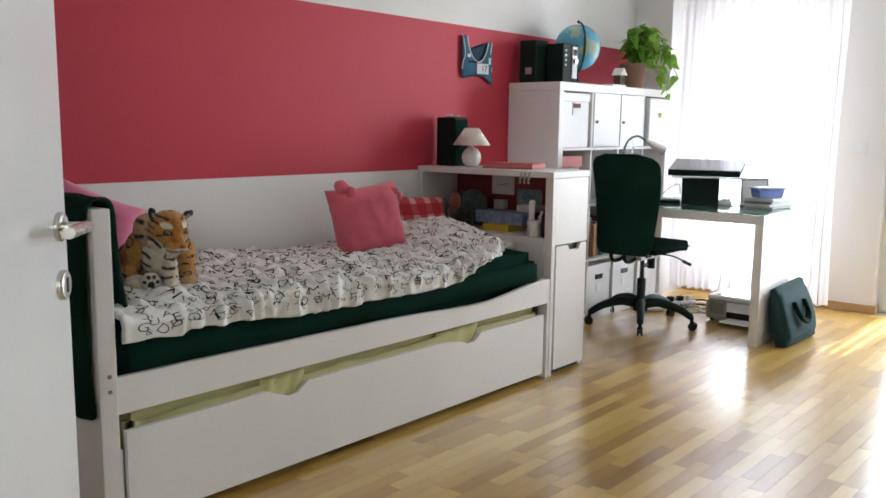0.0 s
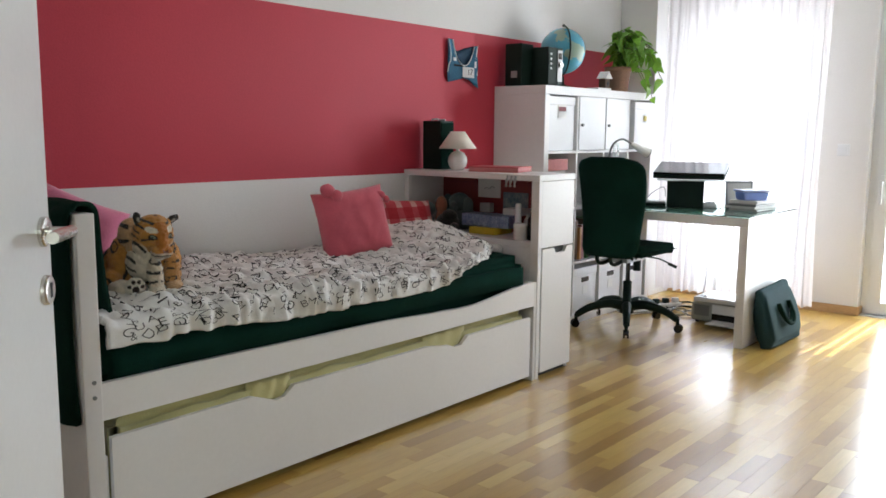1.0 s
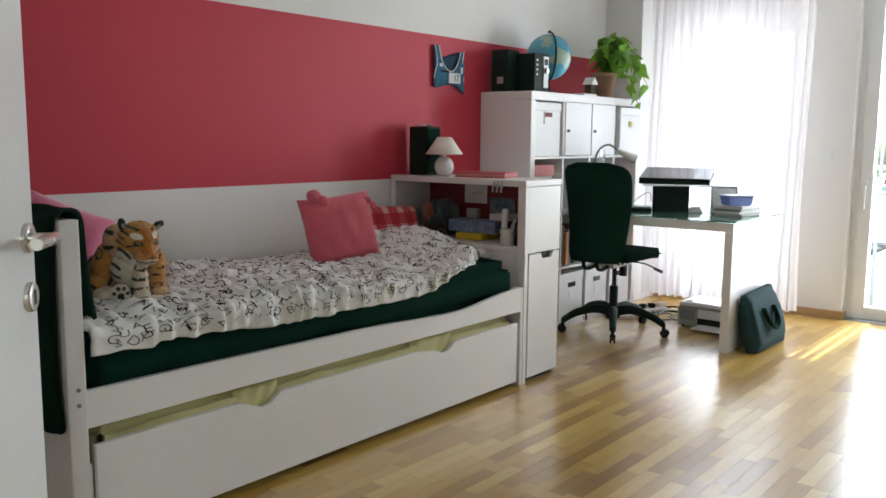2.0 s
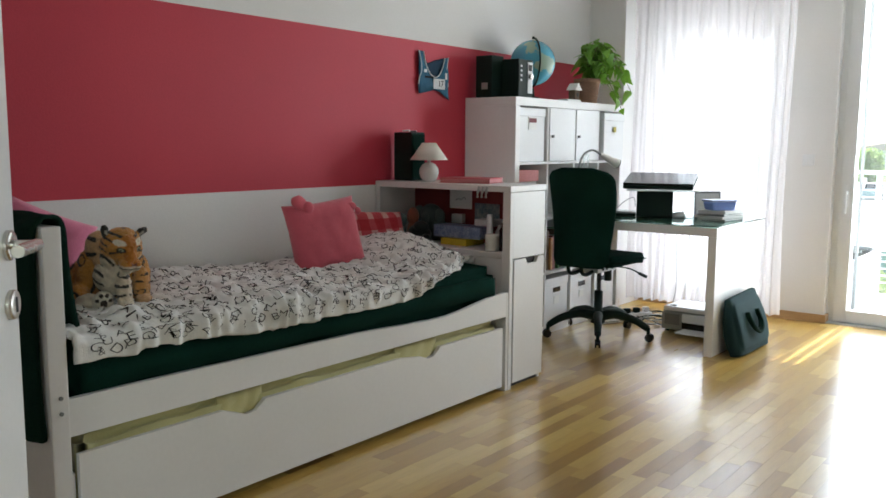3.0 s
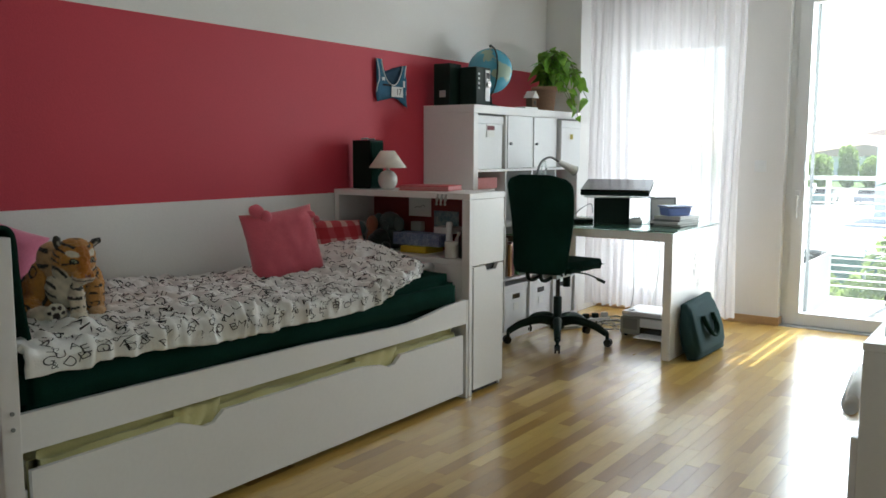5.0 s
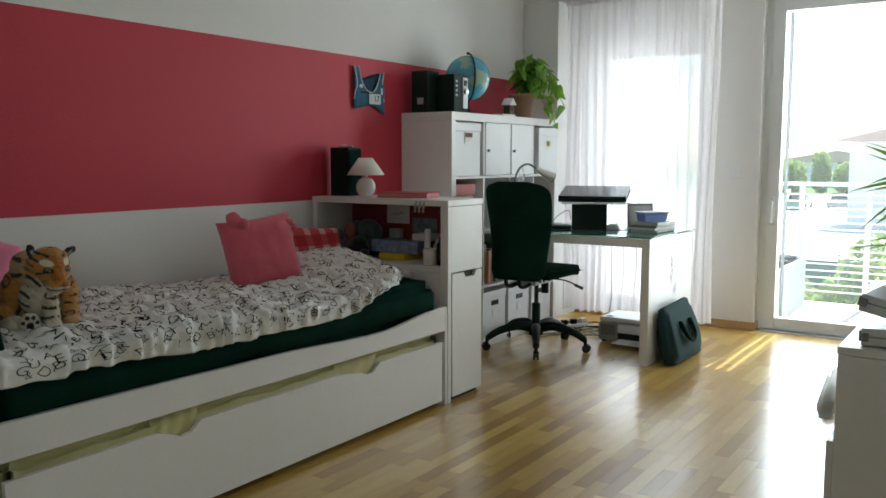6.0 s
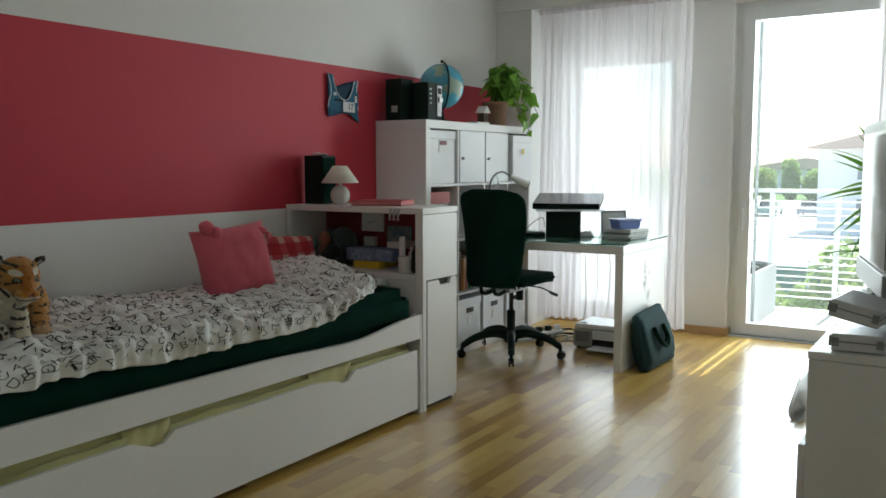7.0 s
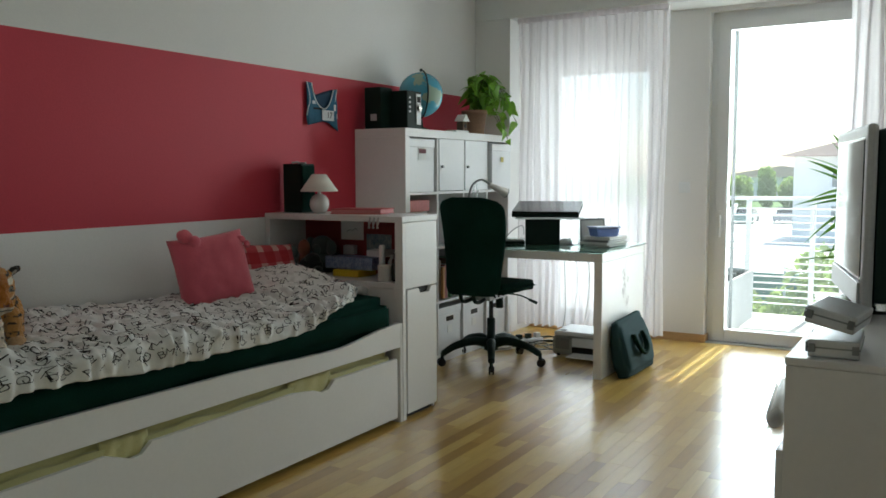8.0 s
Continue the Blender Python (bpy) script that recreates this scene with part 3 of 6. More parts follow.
me.materials.append(M["ink"])
pr = new("printed_letters", me)
pr.parent = duvet
tagged(pr, "black brush-like letters printed on cotton", kind="stuff")

# ---- headboard unit with niche and pull-out tower ----
HD0, HD1, HZ = 3.409, 3.735, 1.010
hd = thing("headboard_cabinet", (3.57, 2.7, 0), "white headboard cabinet with an open niche and red back", "cabinet")
part("top_panel", B(HD0, HD1, YB - 0.001, YW - 0.004, HZ - 0.030, HZ, bevel=0.003), "white", hd)
part("side_panel", B(HD0 + 0.002, HD0 + 0.030, YB, YB + 0.045, 0, HZ - 0.031, bevel=0.003), "white", hd)
part("side_panel", B(HD0 + 0.002, HD1 - 0.02, YW - 0.035, YW - 0.006, 0.0, HZ - 0.031, bevel=0.003), "white", hd)
part("niche_floor", B(HD0 + 0.002, HD1 - 0.03, YB + 0.046, YW - 0.036, 0.655, 0.683), "white", hd)
part("lower_panel", B(HD0 + 0.004, HD0 + 0.022, YB + 0.046, YW - 0.036, 0.0, 0.654), "white", hd)
part("niche_back", B(HD1 - 0.030, HD1 - 0.016, YB + 0.046, YW - 0.036, 0.655, HZ - 0.031), "red_board", hd, "dark red back panel")
part("back_panel", B(HD1 - 0.015, HD1, YB + 0.02, YW - 0.006, 0, HZ - 0.031), "white", hd)
part("niche_end", B(HD0 + 0.031, HD1 - 0.031, YB + 0.030, YB + 0.045, 0.655, HZ - 0.031), "white", hd)
tf = part("upper_front", B(HD0 + 0.032, HD1 - 0.001, YB + 0.002, YB + 0.020, 0.652, HZ - 0.032, bevel=0.003), "white", hd)
pts = [(3.452, 0.028), (3.726, 0.028), (3.726, 0.646), (3.67, 0.646), (3.655, 0.618), (3.57, 0.618), (3.555, 0.646), (3.452, 0.646)]
bm = prism(bmesh.new(), [(x, YB, z) for x, z in pts], (0, 0.018, 0))
td = part("pull_out_front", bm, "white", hd)
# near-black plates painted as the shade behind the grip and under the front
part("grip_recess", B(3.54, 3.69, YB + 0.019, YB + 0.025, 0.60, 0.651, bevel=0), "dark", hd)
part("plinth", B(3.45, 3.726, YB + 0.03, YB + 0.045, 0.0, 0.03, bevel=0), "dark", hd)

# ---- cube shelf ----
SX, SW, SD = 4.221, 1.413, 0.374
SY0, SY1, SH = YW - SD, YW - 0.004, 1.49
shelf = thing("cube_shelf", (SX + SW / 2, (SY0 + SY1) / 2, 0), "white four by four cube shelf, partly filled", "shelf unit")
part("outer_side", B(SX, SX + 0.05, SY0, SY1, 0, SH - 0.051), "white", shelf), part("outer_side", B(SX + SW - 0.05, SX + SW, SY0, SY1, 0, SH - 0.051), "white", shelf)
part("top_board", B(SX, SX + SW, SY0, SY1, SH - 0.05, SH), "white", shelf), part("base_board", B(SX + 0.051, SX + SW - 0.051, SY0, SY1, 0, 0.05), "white", shelf)
CW, RH = (SW - 0.10 - 0.048) / 4, (SH - 0.10 - 0.048) / 4
cellx = [SX + 0.05 + k * (CW + 0.016) for k in range(4)]
cellz = [0.05 + k * (RH + 0.016) for k in range(4)]
for k in range(3):
    part("divider", B(cellx[k] + CW, cellx[k] + CW + 0.016, SY0 + 0.002, SY1, 0.051, SH - 0.051, bevel=0.002), "white", shelf)
    for c in range(4):
        part("shelf_board", B(cellx[c] + 0.001, cellx[c] + CW - 0.001, SY0 + 0.002, SY1, cellz[k] + RH, cellz[k] + RH + 0.016, bevel=0.002), "white", shelf)
for c in (1, 2):
    d = part("cube_door", B(cellx[c] + 0.003, cellx[c] + CW - 0.003, SY0 - 0.004, SY0 + 0.014, cellz[3] + 0.003, cellz[3] + RH - 0.003), "lacquer", shelf)
    bm = cyl(bmesh.new(), (cellx[c] + 0.03, SY0 - 0.004, cellz[3] + RH * 0.47), (cellx[c] + 0.03, SY0 - 0.018, cellz[3] + RH * 0.47), 0.009)
    part("knob", bm, "grey", d, "small grey knob")


def storage_box(c, r, h, label, slot, lid=True, inset=0.012):
    x0, x1, z0 = cellx[c] + 0.008, cellx[c] + CW - 0.008, cellz[r] + 0.001
    y0, y1 = SY0 + inset, SY1 - 0.03
    t = thing("storage_box", ((x0 + x1) / 2, (y0 + y1) / 2, z0), label, "box", "storage boxes in the shelf")
    part("body", B(x0 + 0.006, x1 - 0.006, y0 + 0.004, y1, z0, z0 + h - (0.05 if lid else 0), bevel=0.005), "lacquer", t)
    if lid:
        part("lid", B(x0, x1, y0, y1, z0 + h - 0.052, z0 + h, bevel=0.006), "lacquer", t)
    xm = (x0 + x1) / 2
    if slot == "black":
        part("label_holder", B(xm - 0.045, xm + 0.045, y0, y0 + 0.0038, z0 + h * 0.68, z0 + h * 0.68 + 0.032, bevel=0.002), "gloss_black", t, "black label slot")
        part("label", B(xm - 0.03, xm + 0.03, y0 + 0.001, y0 + 0.0038, z0 + h * 0.42, z0 + h * 0.42 + 0.05, bevel=0), "paper", t)
    elif slot == "bars":
        part("label", B(xm - 0.045, xm + 0.045, y0, y0 + 0.0038, z0 + h * 0.60, z0 + h * 0.60 + 0.075, bevel=0), "paper", t, "paper label with a dark bar")
        part("label_bar", B(xm - 0.04, xm + 0.04, y0 - 0.002, y0 - 0.0005, z0 + h * 0.60 + 0.042, z0 + h * 0.60 + 0.068, bevel=0), M["label_red"], t)
    else:
        part("label", B(xm - 0.02, xm + 0.02, y0 - 0.002, y0 - 0.0005, z0 + h * 0.60, z0 + h * 0.60 + 0.035, bevel=0), M["label_yellow"], t)
    return t


M["label_red"] = mat("dark_red_label", (0.16, 0.03, 0.04), 0.7)
M["label_yellow"] = mat("yellow_label", (0.6, 0.5, 0.12), 0.7)
storage_box(0, 3, 0.325, "tall white lidded box with a dark label", "bars")
storage_box(3, 3, 0.322, "white lidded box with a yellow label", "yellow", inset=-0.03)
for c in (0, 1, 2, 3):
    storage_box(c, 0, 0.30, "white cardboard box with a black label slot", "black")
# files and paper in the second row
fl = thing("file_stack", (cellx[0] + 0.15, SY0 + 0.15, cellz[2]), "pink and white folders standing in the shelf", "folders")
M["rose"] = mat("rose_card", (0.62, 0.25, 0.25), 0.7)
part("folder", B(cellx[0] + 0.01, cellx[0] + 0.24, SY0 + 0.03, SY0 + 0.30, cellz[2] + 0.001, cellz[2] + 0.23), "paper", fl)
part("folder", B(cellx[0] + 0.01, cellx[0] + 0.25, SY0 + 0.02, SY0 + 0.30, cellz[2] + 0.232, cellz[2] + 0.30), "rose", fl, "pink folder")
# books
BOOKS = [(0.12, 0.16, 0.05), (0.35, 0.30, 0.10), (0.30, 0.06, 0.05), (0.08, 0.10, 0.20), (0.55, 0.50, 0.40), (0.20, 0.12, 0.07), (0.10, 0.28, 0.10), (0.62, 0.30, 0.08), (0.5, 0.5, 0.5)]
for k, c in enumerate(BOOKS):
    M["book%d" % k] = mat("book_cover_" + "abcdefghi"[k], c, 0.55, vary=0.1)


def book_row(c, r, n, seed):
    rr = random.Random(seed)
    x = cellx[c] + 0.006
    for _ in range(n):
        w, h, dpt = rr.uniform(0.014, 0.034), rr.uniform(0.19, 0.27), rr.uniform(0.15, 0.20)
        if x + w > cellx[c] + CW - 0.01:
            break
        y0 = SY0 + 0.03 + rr.uniform(0, 0.03)
        k = rr.randrange(len(BOOKS))
        t = thing("book", (x + w / 2, y0 + dpt / 2, cellz[r] + 0.001), "upright book with a coloured cover on the shelf", "book", "books on the shelf")
        part("cover", B(x, x + w, y0, y0 + dpt, cellz[r] + 0.001, cellz[r] + h, bevel=0.002), "book%d" % k, t)
        part("page_block", B(x + 0.002, x + w - 0.002, y0 + 0.004, y0 + dpt - 0.004, cellz[r] + h + 0.0002, cellz[r] + h + 0.0012, bevel=0), "paper", t)
        x += w + rr.uniform(0.001, 0.004)


for c, n, s in ((0, 14, 1), (1, 12, 2), (2, 9, 3), (3, 12, 4)):
    book_row(c, 1, n, s)
book_row(3, 2, 3, 9)

# ---- desk ----
DX0, DX1, DYE, DZ = 4.698, 5.480, 1.725, 0.748
desk = thing("desk", ((DX0 + DX1) / 2, 2.2, 0), "white desk with a floral transfer on its end panel", "desk")
part("desktop", B(DX0, DX1, DYE, SY0 - 0.006, DZ - 0.052, DZ), "white", desk)
ep = part("end_panel", B(DX0, DX1, DYE, DYE + 0.05, 0, DZ - 0.053), "white", desk)
single("glass_plate", B(DX0 - 0.006, DX1 + 0.03, DYE - 0.01, SY0 - 0.012, DZ + 0.0008, DZ + 0.008, bevel=0.002), "desk_glass", "green-edged glass plate on the desktop", "glass plate")
M["decal"] = mat("grey_transfer", (0.55, 0.52, 0.52), 0.6)
rf = random.Random(12)
bm = bmesh.new()
stalk = arc([(5.16, DYE - 0.0008, 0.36), (5.13, DYE - 0.0008, 0.45), (5.10, DYE - 0.0008, 0.55), (5.12, DYE - 0.0008, 0.68)], 24)
for p, q in zip(stalk, stalk[1:]):
    a = [bm.verts.new((p.x - 0.002, p.y, p.z)), bm.verts.new((p.x + 0.002, p.y, p.z)), bm.verts.new((q.x + 0.002, q.y, q.z)), bm.verts.new((q.x - 0.002, q.y, q.z))]
    bm.faces.new(a)
for k in range(9):
    p = stalk[3 + k * 2]
    cx, cz, rr = p.x + rf.uniform(-0.06, 0.06), p.z + rf.uniform(-0.015, 0.03), rf.uniform(0.018, 0.032)
    for s in range(5):
        t0 = s * 1.257 + rf.random()
        vs = [bm.verts.new((cx + rr * f * math.cos(t0 + d), DYE - 0.0009 - 0.0001 * k, cz + rr * f * math.sin(t0 + d))) for f, d in ((0.1, 0), (0.7, -0.4), (1.0, 0.0), (0.7, 0.4))]
        bm.faces.new(vs)
part("floral_transfer", bm, "decal", ep, "pale grey flower transfer")

# ---- soft things on the bed ----
def cushion(w, h, t, seed, pinch=0.06, n=26):
    """A stuffed cushion in the x-z plane, centred, with drawn-in sides and wrinkles."""
    bm = bmesh.new()
    sides = []
    for sgn in (-1, 1):
        g = []
        for j in range(n + 1):
            row = []
            for i in range(n + 1):
                a, b = 2 * i / n - 1, 2 * j / n - 1
                k = max(0.0, (1 - a ** 4)) ** 0.6 * max(0.0, (1 - b ** 4)) ** 0.6
                x = a * w / 2 * (1 - pinch * (1 - b * b))
                z = b * h / 2 * (1 - pinch * (1 - a * a))
                wr = 0.05 * t * crumple(x * 3, z * 3, 2.0, seed) * (0.4 + k)
                row.append(bm.verts.new((x, sgn * (t / 2 * k + wr * sgn) if 0 < i < n and 0 < j < n else 0, z)))
            g.append(row)
        for j in range(n):
            for i in range(n):
                f = (g[j][i], g[j][i + 1], g[j + 1][i + 1], g[j + 1][i])
                bm.faces.new(f if sgn < 0 else f[::-1])
        sides.append(g)
    bmesh.ops.remove_doubles(bm, verts=bm.verts[:], dist=0.0004)
    return bm


def check_material():
    m = mat("red_check_cotton", (0.5, 0.03, 0.05), 0.9, fine=250, bump=0.04)
    n, l = m.node_tree.nodes, m.node_tree.links
    tc, sp = n.new("ShaderNodeTexCoord"), n.new("ShaderNodeSeparateXYZ")
    l.new(tc.outputs["Object"], sp.inputs[0])
    outs = []
    for ax in (0, 2):
        a, f, g = n.new("ShaderNodeMath"), n.new("ShaderNodeMath"), n.new("ShaderNodeMath")
        a.operation, f.operation, g.operation = "MULTIPLY", "FRACT", "GREATER_THAN"
        a.inputs[1].default_value, g.inputs[1].default_value = 11.0, 0.60
        l.new(sp.outputs[ax], a.inputs[0]), l.new(a.outputs[0], f.inputs[0]), l.new(f.outputs[0], g.inputs[0])
        outs.append(g)
    s = n.new("ShaderNodeMath")
    s.operation = "ADD"
    l.new(outs[0].outputs[0], s.inputs[0]), l.new(outs[1].outputs[0], s.inputs[1])
    r = n.new("ShaderNodeValToRGB")
    r.color_ramp.interpolation = "CONSTANT"
    r.color_ramp.elements[0].color, r.color_ramp.elements[1].color = (0.42, 0.022, 0.035, 1), (0.48, 0.06, 0.075, 1)
    r.color_ramp.elements[1].position = 0.3
    r.color_ramp.elements.new(0.8).color = (0.60, 0.34, 0.31, 1)
    h = n.new("ShaderNodeMath")
    h.operation = "MULTIPLY"
    h.inputs[1].default_value = 0.5
    l.new(s.outputs[0], h.inputs[0]), l.new(h.outputs[0], r.inputs[0]), l.new(r.outputs[0], n["Principled BSDF"].inputs["Base Color"])
    return m


M["check"] = check_material()
pk = thing("pink_cushion", (2.690, 2.80, 0.640), "pink corduroy cushion with knotted ears against the wall", "cushion", turn=-22)
bm = cushion(0.350, 0.335, 0.17, 1.0)
bm.transform(Matrix.Translation((0, 0, 0.148)) @ Matrix.Rotation(radians(-14), 4, "X") @ Matrix.Rotation(radians(-7), 4, "Y"))
part("cover", bm, "pink", pk, world=False, smooth=True)
for x, z, s in ((-0.125, 0.305, 1.0), (0.13, 0.285, 0.6)):
    bm = ball(bmesh.new(), (x, -0.01, z), (0.040 * s, 0.028 * s, 0.030 * s), 16, Matrix.Rotation(0.5, 4, "Y"))
    ball(bm, (x + 0.035 * s, -0.03, z - 0.022), (0.026 * s, 0.024 * s, 0.030 * s), 14)
    for v in bm.verts:
        v.co += v.co.normalized() * 0.006 * noise.noise(v.co * 40)
    part("knotted_ear", bm, "pink", pk, world=False, smooth=True)
ck = thing("checked_cushion", (3.17, 2.97, 0.685), "red and white checked cushion lying by the niche", "cushion", turn=-12)
bm = cushion(0.37, 0.20, 0.13, 5.0, 0.09)
bm.transform(Matrix.Translation((0.035, 0, 0.085)) @ Matrix.Rotation(radians(-25), 4, "X") @ Matrix.Rotation(radians(3), 4, "Y"))
part("cover", bm, "check", ck, world=False, smooth=True)
lp = thing("plush_cushion", (1.395, 2.83, 0.672), "light pink plush cushion leaning on the footboard", "cushion", turn=-28)
bm = cushion(0.29, 0.31, 0.12, 8.0)
bm.transform(Matrix.Translation((-0.01, 0, 0.165)) @ Matrix.Rotation(radians(-18), 4, "X") @ Matrix.Rotation(radians(24), 4, "Y"))
part("cover", bm, "pink2", lp, world=False, smooth=True)
part("corner_tuft", ball(bmesh.new(), (-0.075, 0.04, 0.322), (0.024, 0.018, 0.018), 14), "pink2", lp, world=False, smooth=True)


# sitting plush tiger: its own axes are a (sideways), b (forwards), c (up)
TIGER_HEAD = Vector((0.046, 0.045, 0.196))
HF = Vector((0.42, 0.86, -0.26)).normalized()
HS = Vector((HF.y, -HF.x, 0)).normalized()
HU = HS.cross(HF)


def head(side, front, up):
    """A place on the toy's head, in its own directions."""
    return TIGER_HEAD + HS * side + HF * front + HU * up


TIGER_FORM = [  # zone, centre, radii
    ("body", (-0.045, -0.085, 0.075), (0.080, 0.085, 0.078)), ("body", (-0.020, -0.035, 0.115), (0.068, 0.070, 0.088)),
    ("body", (0.066, -0.050, 0.090), (0.074, 0.064, 0.092)), ("body", (-0.055, -0.02, 0.10), (0.042, 0.05, 0.085)),
    ("chest", (0.010, 0.030, 0.105), (0.052, 0.042, 0.070)), ("ruff", (-0.020, -0.005, 0.190), (0.045, 0.045, 0.058)), ("ruff", (0.010, 0.020, 0.150), (0.050, 0.045, 0.04)),
    ("foreleg", (0.048, 0.070, 0.070), (0.026, 0.028, 0.055)), ("foreleg", (0.050, 0.080, 0.035), (0.024, 0.026, 0.036)), ("foot", (0.052, 0.092, 0.014), (0.026, 0.036, 0.018)),
    ("foreleg", (0.104, 0.010, 0.060), (0.030, 0.034, 0.070)), ("foot", (0.110, 0.028, 0.018), (0.028, 0.036, 0.022)),
    ("thigh", (-0.085, -0.010, 0.040), (0.040, 0.075, 0.042)), ("hindleg", (-0.060, 0.060, 0.026), (0.040, 0.042, 0.025)), ("paw", (-0.016, 0.098, 0.032), (0.032, 0.022, 0.032)),
]
HEAD_FORM = [  # zone, side, front, up, radii
    ("head", 0, 0, 0.004, (0.066, 0.062, 0.062)), ("head", 0, 0.030, 0.010, (0.036, 0.040, 0.040)), ("bridge", 0, 0.055, -0.012, (0.021, 0.030, 0.030)),
    ("muzzle", 0.014, 0.066, -0.036, (0.021, 0.027, 0.022)), ("muzzle", -0.014, 0.066, -0.036, (0.021, 0.027, 0.022)), ("chin", 0, 0.050, -0.055, (0.020, 0.026, 0.015)),
    ("cheek", 0.042, 0.005, -0.026, (0.028, 0.030, 0.036)), ("cheek", -0.042, 0.005, -0.026, (0.028, 0.030, 0.038)),
    ("ear", 0.066, -0.006, 0.044, (0.014, 0.009, 0.027)), ("ear", -0.058, -0.006, 0.056, (0.014, 0.009, 0.027)),
]


def fur_colour(p):
    """The toy's fur at p: orange with black stripes, cream chest, cheeks and paw."""
    orange, rust, cream, black = Vector((0.52, 0.235, 0.045)), Vector((0.42, 0.145, 0.015)), Vector((0.76, 0.70, 0.58)), Vector((0.016, 0.014, 0.012))
    best, zone = 9.0, "body"
    for z, c, r in TIGER_FORM:
        q = Vector(p) - Vector(c)
        d = Vector((q.x / r[0], q.y / r[1], q.z / r[2])).length
        if d < best:
            best, zone = d, z
    h = Vector(p) - TIGER_HEAD
    qs, qf, qu = h.dot(HS), h.dot(HF), h.dot(HU)
    for z, a, b, c, r in HEAD_FORM:
        d = Vector(((qs - a) / r[0], (qf - b) / r[1], (qu - c) / r[2])).length
        if d < best:
            best, zone = d, z
    n1, n2 = noise.noise(Vector(p) * 22), noise.noise(Vector(p) * 60 + Vector((5, 1, 2)))
    col = orange * (1.0 + 0.25 * n1)
    stripe = 0.0
    if zone in ("body", "thigh"):
        stripe = math.sin((p.x * 0.8 - p.y * 0.55 - 0.35 * p.z) * 135 + 2.6 * n1)
        col = col.lerp(cream, 0.35 * ease((0.05 - p.z) / 0.05))
        stripe = stripe if n2 > -0.25 else 0.0
    elif zone == "chest":
        col = cream.lerp(orange, 0.15)
        stripe = math.sin((p.z - 0.5 * abs(p.x - 0.01)) * 210 + 2 * n1) if abs(p.x - 0.01) > 0.022 else 0.0
    elif zone == "ruff":
        col = cream.lerp(orange, 0.75 if p.x < -0.01 else 0.15)
        stripe = math.sin(p.z * 120 + 2 * n1) * (0.9 if p.x < -0.03 else 0.5)
    elif zone == "foreleg":
        col = cream.lerp(orange, 0.25 if p.x < 0.075 else 0.95)
        stripe = math.sin(p.z * 190 + 3 * n1) if n2 > -0.1 else 0.0
    elif zone in ("foot", "hindleg"):
        col = cream.lerp(orange, 0.75 if p.x > 0.08 else 0.15)
    elif zone == "paw":
        col = cream * 0.95
        for a, c, r in ((-0.014, 0.026, 0.0115), (-0.034, 0.034, 0.0065), (-0.022, 0.050, 0.0065), (-0.004, 0.050, 0.0065), (0.006, 0.034, 0.0060)):
            if p.y > 0.10 and math.hypot(p.x - a, p.z - c) < r:
                col = Vector((0.03, 0.018, 0.016))
    elif zone == "ear":
        col = black if qf < 0.002 or qu > 0.064 else cream.lerp(black, 0.5)
    else:
        s = abs(qs)
        if zone == "cheek":
            col = orange.lerp(cream, ease((-0.008 - qu) / 0.03) * 0.85)
            stripe = math.sin((s * 0.7 - qu * 0.7) * 230 + 1.5 * n1)
        elif zone == "head":
            stripe = math.sin(qu * 300 - 900 * s * s + 1.2 * n1) if qu > 0.030 or qf < 0.02 else 0.0
        elif zone == "chin":
            col = cream
        if zone in ("muzzle", "bridge", "head"):
            if s < 0.022 and qf > 0.035:
                col, stripe = rust * (1.05 + 0.2 * n1), 0.0
            if zone == "muzzle" and qu < -0.034:
                col = cream.lerp(rust, 0.35)
            if qf > 0.086 and s < 0.010 and qu > -0.034:
                col = Vector((0.16, 0.05, 0.035))
            if zone == "muzzle" and -0.047 < qu < -0.042:
                col = black
        if qf > 0.02 and math.hypot((s - 0.032) / 0.016, (qu - 0.032) / 0.010) < 1:
            col, stripe = cream, 0.0
        e = math.hypot((s - 0.030) / 1.25, qu - 0.010)
        if qf > 0.02 and e < 0.0095:
            col, stripe = (Vector((0.30, 0.33, 0.22)) if 0.0028 < e < 0.0055 else black), 0.0
        if qf > 0.0 and 0.030 < s < 0.056 and abs(qu - 0.008 + 0.55 * (s - 0.03)) < 0.0035:
            col = black
    if stripe > 0.42:
        col = col.lerp(black, ease((stripe - 0.42) / 0.2))
    return col * (1 + 0.18 * n2)


